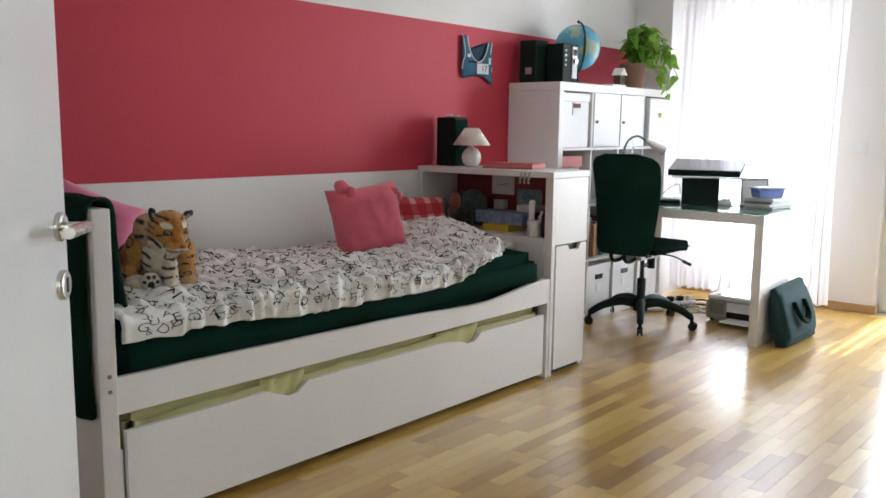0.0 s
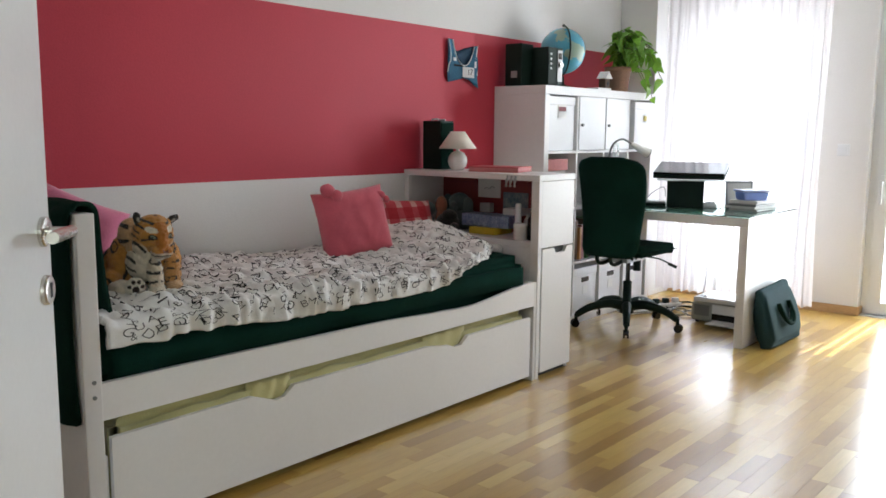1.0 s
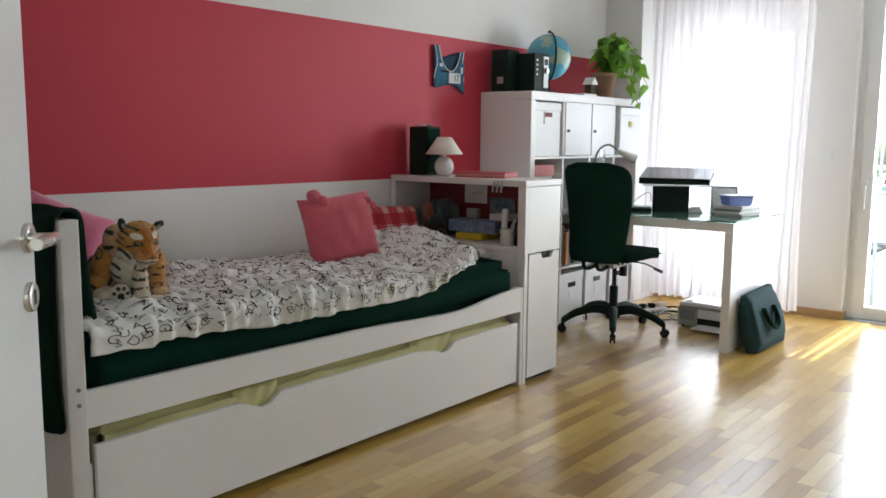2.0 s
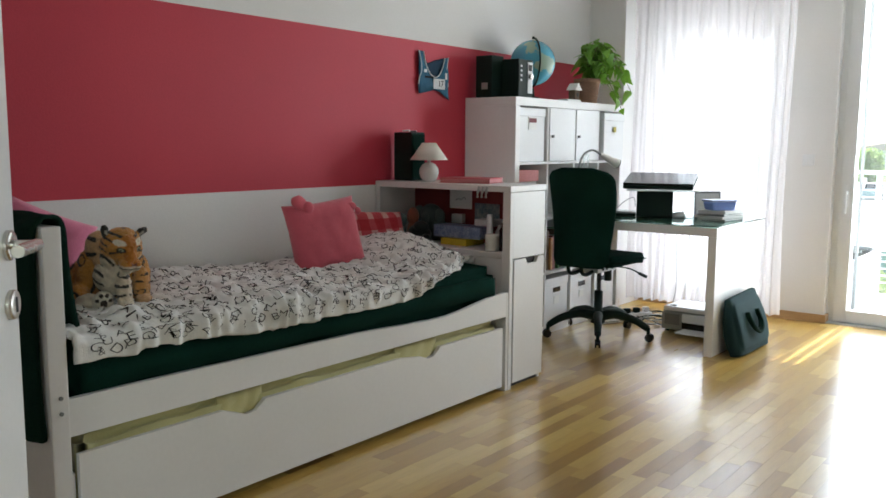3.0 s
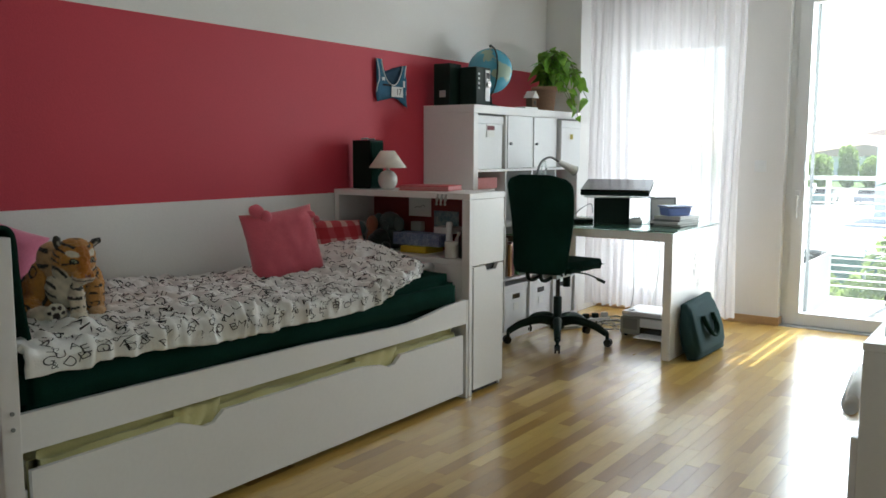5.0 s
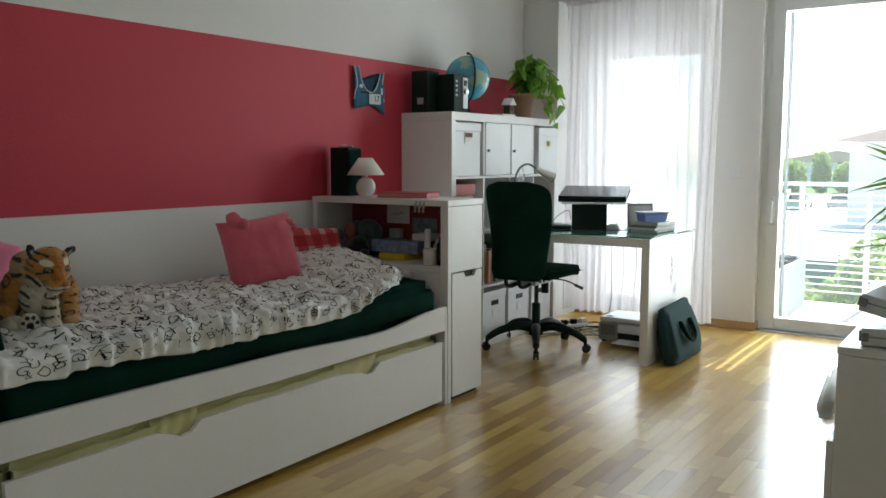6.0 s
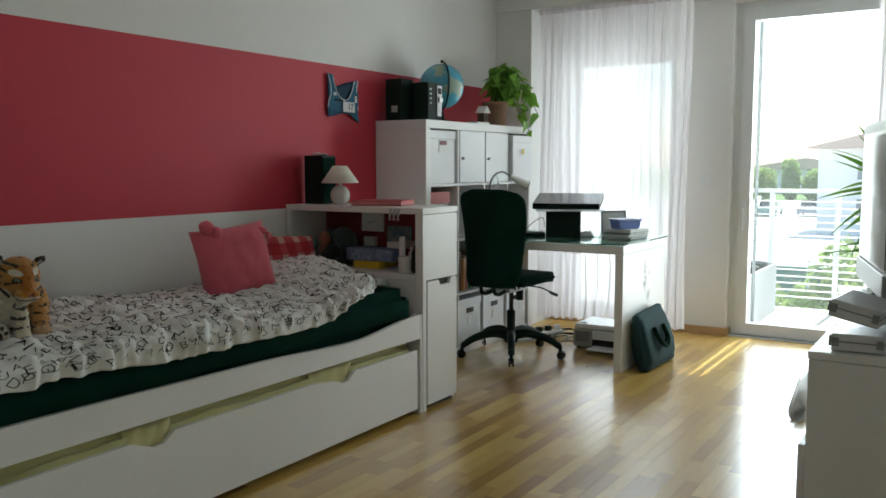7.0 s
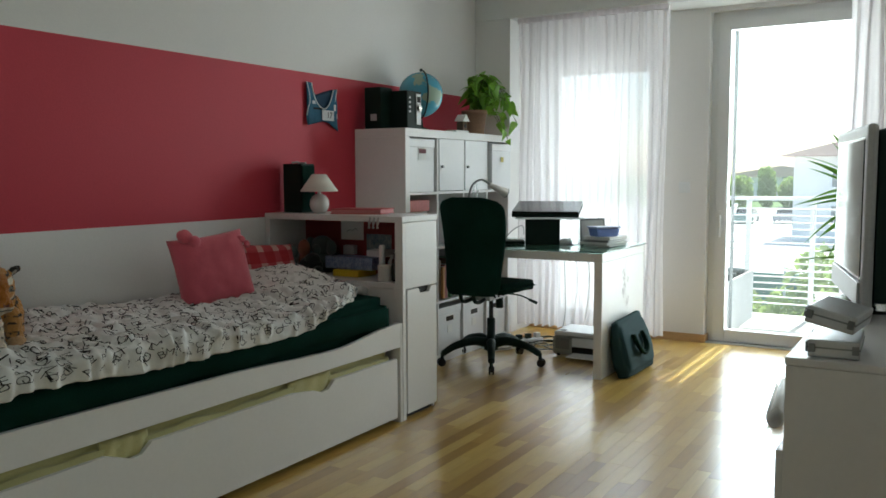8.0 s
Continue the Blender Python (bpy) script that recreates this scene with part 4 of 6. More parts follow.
def plush_tiger(at, turn):
    bm = bmesh.new()
    for z, c, r in TIGER_FORM:
        ball(bm, c, r, 20)
    turn_head = Matrix((HS, HF, HU)).transposed().to_4x4()
    for z, a, b, c, r in HEAD_FORM:
        tilt = Matrix.Rotation(0.95 if a > 0 else -0.35, 4, "Y") if z == "ear" else Matrix()
        ball(bm, head(a, b, c), r, 18, turn_head @ tilt)
    ob = finish("rough_form", bm, "duvet", True)
    rm = ob.modifiers.new("skin", "REMESH")
    rm.mode, rm.voxel_size, rm.use_smooth_shade = "VOXEL", 0.0036, True
    sm = ob.modifiers.new("soft", "SMOOTH")
    sm.iterations, sm.factor = 4, 0.5
    me = bpy.data.meshes.new_from_object(ob.evaluated_get(bpy.context.evaluated_depsgraph_get()))
    bpy.data.objects.remove(ob)
    shade = me.color_attributes.new("fur", "FLOAT_COLOR", "POINT")
    normals = [v.normal.copy() for v in me.vertices]
    for v, nrm in zip(me.vertices, normals):
        shade.data[v.index].color = (*fur_colour(v.co), 1)
        tuft = 0.0030 * noise.noise(v.co * 130) + 0.0022 * noise.noise(v.co * 45)
        v.co = v.co + nrm * tuft
        v.co.x = -v.co.x
    me.flip_normals()
    me.name = "plush_tiger"
    me.materials.clear()
    me.materials.append(M["tiger"])
    tg = new("plush_tiger", me)
    tg.matrix_basis = pose(*at, 0, 0, turn)
    return tagged(tg, "sitting orange plush tiger with black stripes on the duvet", "soft toy")


def fur_material():
    m = mat("striped_plush", (0.5, 0.2, 0.03), 0.95, fine=420, bump=0.10, sheen=0.25)
    n, l = m.node_tree.nodes, m.node_tree.links
    at = n.new("ShaderNodeVertexColor")
    at.layer_name = "fur"
    l.new(at.outputs[0], n["Principled BSDF"].inputs["Base Color"])
    return m


M["tiger"] = fur_material()
plush_tiger((1.484, 2.572, 0.676), 151)

# dark cloth draped over the footboard
ct = thing("dark_garment", (1.14, 2.6, 0.31), "black green garment draped over the footboard", "garment")
bm = bmesh.new()
prof = arc([(1.112, 0.375), (1.108, 0.44), (1.107, 0.62), (1.107, 0.90), (1.114, 0.985), (1.145, 1.004), (1.185, 0.985), (1.200, 0.88), (1.215, 0.76), (1.232, 0.655)], 54)
g = []
for j in range(31):
    v = j / 30
    row = []
    for k, p in enumerate(prof):
        s = k / (len(prof) - 1)
        y = 2.250 + 0.59 * v + 0.06 * s * (1 - v)
        y += 0.012 * math.sin(s * 9) * (1 - v) + (0.03 * max(0, 0.06 - s) / 0.06 * (1 - v) if s < 0.06 else 0)
        off = 0.010 * noise.noise(Vector((y * 7, p.y * 2.2, 1.7))) + (0.006 * math.sin(y * 60))
        row.append(bm.verts.new((p.x + (off if s < 0.45 else off * 0.4) * (-1 if s < 0.5 else 1) - (0.008 if s < 0.45 else -0.004), y, p.y + 0.012 * noise.noise(Vector((y * 6, 3, s))))))
    g.append(row)
for a, b in zip(g, g[1:]):
    for k in range(len(prof) - 1):
        bm.faces.new((a[k], a[k + 1], b[k + 1], b[k]))
ob = part("cloth", bm, "blackcloth", ct, smooth=True)
so = ob.modifiers.new("thick", "SOLIDIFY")
so.thickness, so.offset = 0.012, 1

# ---- on the headboard cabinet ----
sp = thing("loudspeaker", (3.56, 3.04, HZ), "small black loudspeaker on the headboard cabinet", "loudspeaker", "loudspeakers")
part("cabinet", B(3.505, 3.618, 2.975, 3.10, HZ + 0.001, HZ + 0.262, bevel=0.005), "blackplastic", sp)
part("grille", B(3.511, 3.612, 2.969, 2.974, HZ + 0.01, HZ + 0.252, bevel=0.002), "blackmesh", sp)
bm = cyl(bmesh.new(), (3.561, 2.9735, HZ + 0.09), (3.561, 2.967, HZ + 0.09), 0.035)
part("driver", bm, "blackmesh", sp)
bm = tube(bmesh.new(), arc([(3.52, 3.05, HZ + 0.268), (3.55, 3.03, HZ + 0.272), (3.59, 3.06, HZ + 0.268), (3.60, 3.02, HZ + 0.268)], 16), 0.005)
single("hair_clip", bm, "silver", "small metal trinket lying on the loudspeaker", "trinket", smooth=True)
la = thing("table_lamp", (3.545, 2.885, HZ), "white ceramic ball lamp with a cream cone shade", "table lamp")
bm = lathe(bmesh.new(), [(0.030, 0.0), (0.034, 0.004), (0.047, 0.022), (0.053, 0.045), (0.050, 0.068), (0.036, 0.090), (0.018, 0.100)], (3.545, 2.885, HZ + 0.001))
part("base", bm, "ceramic", la, smooth=True)
part("stem", cyl(bmesh.new(), (3.545, 2.885, HZ + 0.10), (3.545, 2.885, HZ + 0.135), 0.010), "chrome", la)
bm = bmesh.new()
pr0 = [(0.101, 0.116), (0.038, 0.206)]
rings = [[bm.verts.new((3.545 + r * math.cos(k * math.pi / 20), 2.885 + r * math.sin(k * math.pi / 20), HZ + z)) for k in range(40)] for r, z in pr0]
for k in range(40):
    bm.faces.new((rings[0][k], rings[0][(k + 1) % 40], rings[1][(k + 1) % 40], rings[1][k]))
ob = part("shade", bm, "shade", la, "cream cone shade", smooth=True)
ob.modifiers.new("thick", "SOLIDIFY").thickness = 0.002
part("finial", ball(bmesh.new(), (3.545, 2.885, HZ + 0.200), 0.007, 10), "chrome", la)
rb = thing("red_book", (3.60, 2.64, HZ), "red hardback book lying flat on the cabinet", "book", turn=14)
M["redcard"] = mat("red_book_cover", (0.50, 0.05, 0.06), 0.4)
part("cover", B(-0.10, 0.10, -0.14, 0.14, 0.001, 0.005, bevel=0.001), "redcard", rb, world=False), part("cover", B(-0.10, 0.10, -0.14, 0.14, 0.023, 0.027, bevel=0.001), "redcard", rb, world=False)
part("page_block", B(-0.096, 0.094, -0.137, 0.137, 0.0055, 0.0225, bevel=0.0), "rose", rb, world=False)
for k in range(3):
    bm = tube(bmesh.new(), arc([(HD0 - 0.001, 2.405 + 0.025 * k, HZ - 0.008), (HD0 - 0.006, 2.405 + 0.025 * k, HZ - 0.025), (HD0 - 0.008, 2.408 + 0.025 * k, HZ - 0.05), (HD0 - 0.003, 2.41 + 0.025 * k, HZ - 0.062)], 10), [0.005, 0.006, 0.004, 0.007, 0.008, 0.005, 0.004, 0.006, 0.007, 0.003])
    single("hanging_charm", bm, "silver", "small brown charm hanging from the cabinet edge", "charm", "charms on the cabinet edge", smooth=True)

# ---- in the niche ----
NZ = 0.6835
nt = single("pinned_note", B(3.700, 3.7035, 2.712, 2.862, 0.860, 0.965, bevel=0), "paper", "white note with a grey scribble on the red panel", "note")
bm = tube(bmesh.new(), arc([(3.699, 2.82, 0.905), (3.699, 2.80, 0.915), (3.699, 2.785, 0.908), (3.699, 2.765, 0.922), (3.699, 2.75, 0.912)], 12), 0.0018, 5)
part("scribble", bm, "grey", nt)
M["photo"] = mat("blue_photo", (0.05, 0.14, 0.18), 0.4, color2=(0.30, 0.36, 0.36), scale=25)
single("small_photo", B(3.699, 3.7035, 2.53, 2.69, 0.80, 0.895, bevel=0), "photo", "blue green photo leaning on the red panel", "photo")
fr = thing("photo_frame", (3.64, 3.02, NZ), "small dark photo frame leaning in the niche", "picture frame", turn=-80, tilt=(-8, 0))
part("frame", B(-0.055, 0.055, 0.0, 0.010, 0.001, 0.165, bevel=0.003), "grey", fr, world=False)
part("print", B(-0.045, 0.045, -0.0016, -0.0004, 0.012, 0.153, bevel=0), "photo", fr, world=False)
single("card_box", B(3.655, 3.69, 2.745, 2.815, NZ + 0.101, NZ + 0.150, bevel=0.002), "greypaper", "small pale cardboard box behind the tissue box", "box")
M["bluepattern"] = mat("blue_patterned_card", (0.10, 0.16, 0.32), 0.6, color2=(0.35, 0.42, 0.55), scale=45, fine=120)
single("tissue_box", B(3.53, 3.65, 2.535, 2.84, NZ + 0.036, NZ + 0.10, bevel=0.004), "bluepattern", "blue patterned cardboard box in the niche", "box")
M["yellowcard"] = mat("yellow_card", (0.65, 0.50, 0.03), 0.5)
single("yellow_book", B(3.50, 3.66, 2.60, 2.765, NZ + 0.001, NZ + 0.035, bevel=0.002), "yellowcard", "yellow paperback lying in the niche", "book")
bm = lathe(bmesh.new(), [(0.016, 0), (0.017, 0.004), (0.017, 0.165), (0.013, 0.175)], (3.50, 2.45, NZ + 0.001), 20)
single("white_tube", bm, "lacquer", "tall white tube standing in the niche", "bottle", smooth=True)
bm = lathe(bmesh.new(), [(0.032, 0), (0.034, 0.004), (0.034, 0.058), (0.035, 0.060), (0.035, 0.078), (0.031, 0.081)], (3.455, 2.405, NZ + 0.001), 24)
single("cream_jar", bm, "ceramic", "white cosmetic jar with a lid", "jar", smooth=True)
bm = lathe(bmesh.new(), [(0.018, 0), (0.020, 0.004), (0.020, 0.09), (0.008, 0.11), (0.008, 0.125)], (3.52, 2.405, NZ + 0.001), 20)
single("spray_bottle", bm, "silver", "small grey bottle standing in the niche", "bottle", smooth=True)
bm = lathe(bmesh.new(), [(0.021, 0), (0.023, 0.004), (0.023, 0.105), (0.012, 0.12), (0.012, 0.14), (0.0, 0.141)][:-1], (3.47, 2.345, NZ + 0.001), 20)
single("dark_bottle", bm, "gloss_black", "dark green glass bottle in the niche", "bottle", smooth=True)
single("paper_stack", B(3.60, 3.695, 2.50, 2.62, NZ + 0.101, NZ + 0.135, bevel=0.003), "paper", "crumpled white papers behind the boxes", "papers")
for nm, col, c, blobs, lab in (
        ("plush_toy", (0.060, 0.090, 0.085), (3.61, 2.895, NZ), (((0, 0, 0.065), (0.065, 0.085, 0.065)), ((-0.02, 0.01, 0.150), (0.052, 0.066, 0.054)), ((-0.04, 0.075, 0.155), (0.014, 0.034, 0.040)), ((-0.04, -0.065, 0.140), (0.014, 0.036, 0.042)), ((-0.07, 0.01, 0.13), (0.022, 0.026, 0.03))), "dark grey plush toy with big ears in the niche"),
        ("plush_toy", (0.34, 0.12, 0.07), (3.52, 2.975, NZ), (((0, 0, 0.06), (0.03, 0.034, 0.06)), ((0, 0, 0.135), (0.030, 0.036, 0.050))), "rust orange plush toy in the niche"),
        ("plush_toy", (0.12, 0.19, 0.18), (3.49, 3.055, NZ), (((0, 0, 0.05), (0.036, 0.048, 0.05)), ((0, -0.015, 0.112), (0.032, 0.038, 0.042)), ((-0.02, 0.035, 0.03), (0.03, 0.022, 0.03)), ((-0.02, -0.05, 0.03), (0.03, 0.022, 0.03))), "pale green plush toy in the niche"),
        ("plush_toy", (0.012, 0.020, 0.018), (3.48, 2.895, NZ), (((0, 0, 0.05), (0.045, 0.075, 0.052)), ((-0.01, -0.02, 0.085), (0.035, 0.05, 0.035)), ((-0.03, 0.06, 0.03), (0.025, 0.03, 0.03)), ((-0.03, -0.07, 0.028), (0.025, 0.03, 0.028))), "black plush toy lying in the niche")):
    k = "plush" + str(len(M))
    M[k] = mat("plush_fabric", col, 0.95, vary=0.2, fine=260, bump=0.06, sheen=0.3)
    bm = bmesh.new()
    for b, r in blobs:
        ball(bm, Vector(c) + Vector(b), r, 16)
    single(nm, bm, k, lab, "soft toy", "toys in the niche", smooth=True)

# ---- on the cube shelf ----
def speaker(x0, x1, y0, y1, h, front):
    t = thing("loudspeaker", ((x0 + x1) / 2, (y0 + y1) / 2, SH), "black hi-fi box with silver controls" if front else "black loudspeaker with a small sticker", "hi-fi", "hi-fi set on the shelf")
    part("cabinet", B(x0, x1, y0, y1, SH + 0.001, SH + h, bevel=0.005), "blackplastic", t)
    if front:
        part("control_panel", B(x0 + 0.095, x1 - 0.012, y0 - 0.005, y0 - 0.0005, SH + 0.03, SH + h - 0.015, bevel=0.002), "silver", t, "silver control panel")
        kn = cyl(bmesh.new(), (x0 + 0.118, y0 - 0.005, SH + 0.13), (x0 + 0.118, y0 - 0.020, SH + 0.13), 0.019)
        part("volume_knob", kn, "chrome", t)
        part("display", B(x0 + 0.102, x1 - 0.02, y0 - 0.0065, y0 - 0.0052, SH + 0.165, SH + 0.20, bevel=0), "gloss_black", t)
        for k in range(4):
            part("button", B(x0 + 0.018, x0 + 0.034, y0 - 0.004, y0 - 0.0005, SH + 0.10 + 0.028 * k, SH + 0.112 + 0.028 * k, bevel=0.001), "silver", t)
    else:
        part("sticker", B(x0 - 0.0016, x0 - 0.0004, y0 + 0.03, y0 + 0.075, SH + 0.05, SH + 0.09, bevel=0), "silver", t)


speaker(4.250, 4.375, 2.975, 3.095, 0.252, False)
speaker(4.345, 4.505, 2.845, 2.965, 0.232, True)
gl = thing("globe", (4.655, 2.945, SH), "blue terrestrial globe on a dark stand", "globe")
GC = Vector((4.655, 2.945, 1.722))
bm = ball(bmesh.new(), (0, 0, 0), 0.143, 40)
bm.transform(Matrix.Translation(GC) @ Matrix.Rotation(radians(23), 4, "X"))
part("sphere", bm, "glossglobe", gl, smooth=True)
ax = Vector((-0.12, -0.10, 1)).normalized()
sd_ = Vector((-0.64, -0.77, 0)).normalized()
ringp = [GC + 0.152 * (math.cos(t) * ax + math.sin(t) * sd_) for t in np.linspace(0.0, math.pi, 30)]
part("meridian_arm", tube(bmesh.new(), ringp, 0.0055), "blackplastic", gl, smooth=True)
part("pole_knob", ball(bmesh.new(), GC + 0.156 * ax, 0.010, 12), "blackplastic", gl)
part("foot", lathe(bmesh.new(), [(0.075, 0), (0.078, 0.006), (0.05, 0.014), (0.016, 0.026), (0.012, 0.075)], (GC.x, GC.y, SH + 0.001)), "blackplastic", gl, smooth=True)
single("white_envelope", B(4.86, 5.03, 2.80, 2.88, SH + 0.001, SH + 0.014, bevel=0.002), "paper", "white flat packet lying on the shelf", "packet")
bh = thing("bird_house", (5.06, 2.87, SH), "small grey wooden ornament house", "ornament")
part("body", B(5.03, 5.09, 2.845, 2.895, SH + 0.001, SH + 0.08, bevel=0.003), "bark", bh)
part("roof", prism(bmesh.new(), [(5.015, 2.835, SH + 0.081), (5.105, 2.835, SH + 0.081), (5.06, 2.835, SH + 0.128)], (0, 0.07, 0)), "paper", bh)
part("hole", cyl(bmesh.new(), (5.06, 2.8449, SH + 0.05), (5.06, 2.842, SH + 0.05), 0.012), "dark", bh)


def leaf_mesh(name, L, W, material, fold=0.25, droop=0.5, n=7, pointed=1.0):
    bm = bmesh.new()
    rows = []
    for i in range(n + 1):
        t = i / n
        w = W * (math.sin(math.pi * min(1, t ** 0.6)) ** 0.8) * (1 - 0.25 * t * pointed)
        z = -droop * L * t * t
        rows.append([bm.verts.new((-w / 2, L * t, z + fold * w / 2)), bm.verts.new((0, L * t, z)), bm.verts.new((w / 2, L * t, z + fold * w / 2))])
    for a, b in zip(rows, rows[1:]):
        bm.faces.new((a[0], a[1], b[1], b[0])), bm.faces.new((a[1], a[2], b[2], b[1]))
    for f in bm.faces:
        f.smooth = True
    me = bpy.data.meshes.new(name)
    bm.to_mesh(me)
    bm.free()
    me.materials.append(M[material])
    return me


po = thing("pothos_plant", (5.31, 2.91, SH), "bushy trailing green pothos in a terracotta pot", "plant")
part("pot", lathe(bmesh.new(), [(0.068, 0), (0.070, 0.004), (0.086, 0.14), (0.092, 0.142), (0.093, 0.17), (0.084, 0.17), (0.08, 0.16)], (5.31, 2.91, SH + 0.001)), "terra", po, smooth=True)
part("soil", cyl(bmesh.new(), (5.31, 2.91, SH + 0.165), (5.31, 2.91, SH + 0.168), 0.080), "bark", po)
rp_ = random.Random(77)
kinds = [leaf_mesh("leaf", L, W, "leaf", f, d) for L, W, f, d in ((0.10, 0.078, 0.3, 0.35), (0.085, 0.066, 0.4, 0.55), (0.115, 0.085, 0.2, 0.7), (0.07, 0.055, 0.35, 0.3))]
pinv = po.matrix_basis.inverted()
crown = Vector((5.31, 2.91, SH + 0.19))
for k in range(50):
    # stems rise, spread and hang over the shelf end
    th = rp_.uniform(-1.9, 0.9)
    reach = rp_.uniform(0.10, 0.40) if k % 4 else rp_.uniform(0.05, 0.18)
    up = rp_.uniform(0.08, 0.24) if k % 2 else rp_.uniform(-0.02, 0.12)
    dirv = Vector((math.cos(th) * 1.0 + 0.25, math.sin(th) * 0.45 - 0.05, 0))
    if k % 8 == 4:
        dirv = Vector((-0.7, -0.25, 0)) * 0.7
        up = rp_.uniform(0.08, 0.2)
    tip = crown + dirv * reach + Vector((0, 0, up - (reach ** 2) * (1.5 if k % 3 == 0 else 0.5)))
    mid = crown + dirv * reach * 0.45 + Vector((0, 0, up * 0.9 + 0.02))
    tip.y = min(tip.y, 3.07)
    line = arc([crown + Vector((0, 0, -0.03)), mid, tip], 12)
    part("stem", tube(bmesh.new(), line, 0.0028, 6), "stem", po)
    for s in range(6):
        p = line[3 + (s * 9) // 5 if 3 + (s * 9) // 5 < len(line) else -1]
        ob = new("leaf", rp_.choice(kinds))
        m = Matrix.Translation(p) @ Euler((rp_.uniform(-0.9, 0.5), rp_.uniform(-0.5, 0.5), rp_.uniform(0, 6.28))).to_matrix().to_4x4() @ Matrix.Scale(rp_.uniform(0.68, 1.08), 4)
        q = m @ Vector((0, 0.1, 0))
        if q.y > 3.12:
            m = Matrix.Translation((0, 3.12 - q.y, 0)) @ m
        ob.parent = po
        ob.matrix_basis = pinv @ m

# ---- sports top pinned to the wall ----
M["jersey"] = mat("blue_sports_mesh", (0.025, 0.125, 0.22), 0.75, vary=0.15, fine=300, bump=0.03)
M["jersey2"] = mat("dark_blue_sports_mesh", (0.012, 0.045, 0.09), 0.85, vary=0.15, fine=300, bump=0.03)
M["trim"] = mat("white_trim", (0.7, 0.72, 0.74), 0.8)
jx, jz, jw, jh = 3.748, 1.468, 0.288, 0.268
js = thing("sports_top", (jx + jw / 2, YW, jz), "blue sleeveless sports top with white trim, pinned up", "sports top")


def jersey_piece(outline, y, bulge, material, name):
    bm = bmesh.new()
    bm.faces.new([bm.verts.new((jx + jw * a, y, jz + jh * b)) for a, b in outline])
    bmesh.ops.triangulate(bm, faces=bm.faces[:])
    bmesh.ops.subdivide_edges(bm, edges=bm.edges[:], cuts=3, use_grid_fill=True)
    for v in bm.verts:
        v.co.y -= bulge * (0.5 + 0.9 * noise.noise(Vector((v.co.x * 14, 2, v.co.z * 9))))
    ob = part(name, bm, material, js, smooth=True)
    ob.modifiers.new("thick", "SOLIDIFY").thickness = 0.003
    return ob


neck = [(0.17, 0.99), (0.22, 0.80), (0.31, 0.62), (0.44, 0.50), (0.57, 0.47), (0.69, 0.54), (0.79, 0.70), (0.86, 0.90)]
left = [(0.05, 0.10), (0.02, 0.30), (0.05, 0.44), (0.11, 0.58), (0.10, 0.76), (0.03, 1.0)]
right = [(0.97, 0.92), (0.93, 0.74), (0.90, 0.58), (0.94, 0.42), (0.97, 0.28), (1.0, 0.0)]
jersey_piece([(0.06, 0.97), (0.17, 0.96), (0.34, 0.76), (0.5, 0.72), (0.68, 0.78), (0.84, 0.90), (0.95, 0.90), (0.88, 0.4), (0.12, 0.4)], YW - 0.004, 0.003, "jersey2", "back_panel")
jersey_piece(left + neck + right + [(0.72, 0.16), (0.50, 0.20), (0.25, 0.14)], YW - 0.012, 0.010, "jersey", "front_panel")
for ln in (neck, left[1:], right[:5]):
    bm = tube(bmesh.new(), arc([(jx + jw * a, YW - 0.020, jz + jh * b) for a, b in ln], 28), 0.0035, 6)
    part("trim", bm, "trim", js, "white edge binding")
part("number_patch", B(jx + jw * 0.47, jx + jw * 0.84, YW - 0.026, YW - 0.024, jz + jh * 0.22, jz + jh * 0.44, bevel=0), "trim", js, "white number patch")
cu = bpy.data.curves.new("number", "FONT")
cu.body, cu.size, cu.align_x, cu.align_y, cu.extrude = "17", 0.05, "CENTER", "CENTER", 0.0004
tx = new("number", cu)
me = bpy.data.meshes.new_from_object(tx.evaluated_get(bpy.context.evaluated_depsgraph_get()))
bpy.data.objects.remove(tx)
me.materials.clear()
me.materials.append(M["ink"])
nb = new("number", me)
nb.parent = js
nb.matrix_basis = js.matrix_basis.inverted() @ pose(jx + jw * 0.70, YW - 0.0268, jz + jh * 0.33, 90, 0, 0)
part("badge", B(jx + jw * 0.20, jx + jw * 0.46, YW - 0.0262, YW - 0.0245, jz + jh * 0.44, jz + jh * 0.48, bevel=0), "ink", js)
part("badge", B(jx + jw * 0.85, jx + jw * 0.91, YW - 0.0262, YW - 0.0245, jz + jh * 0.44, jz + jh * 0.58, bevel=0), "trim", js)
part("badge", B(jx + jw * 0.17, jx + jw * 0.26, YW - 0.0262, YW - 0.0245, jz + jh * 0.55, jz + jh * 0.62, bevel=0.002), "trim", js)

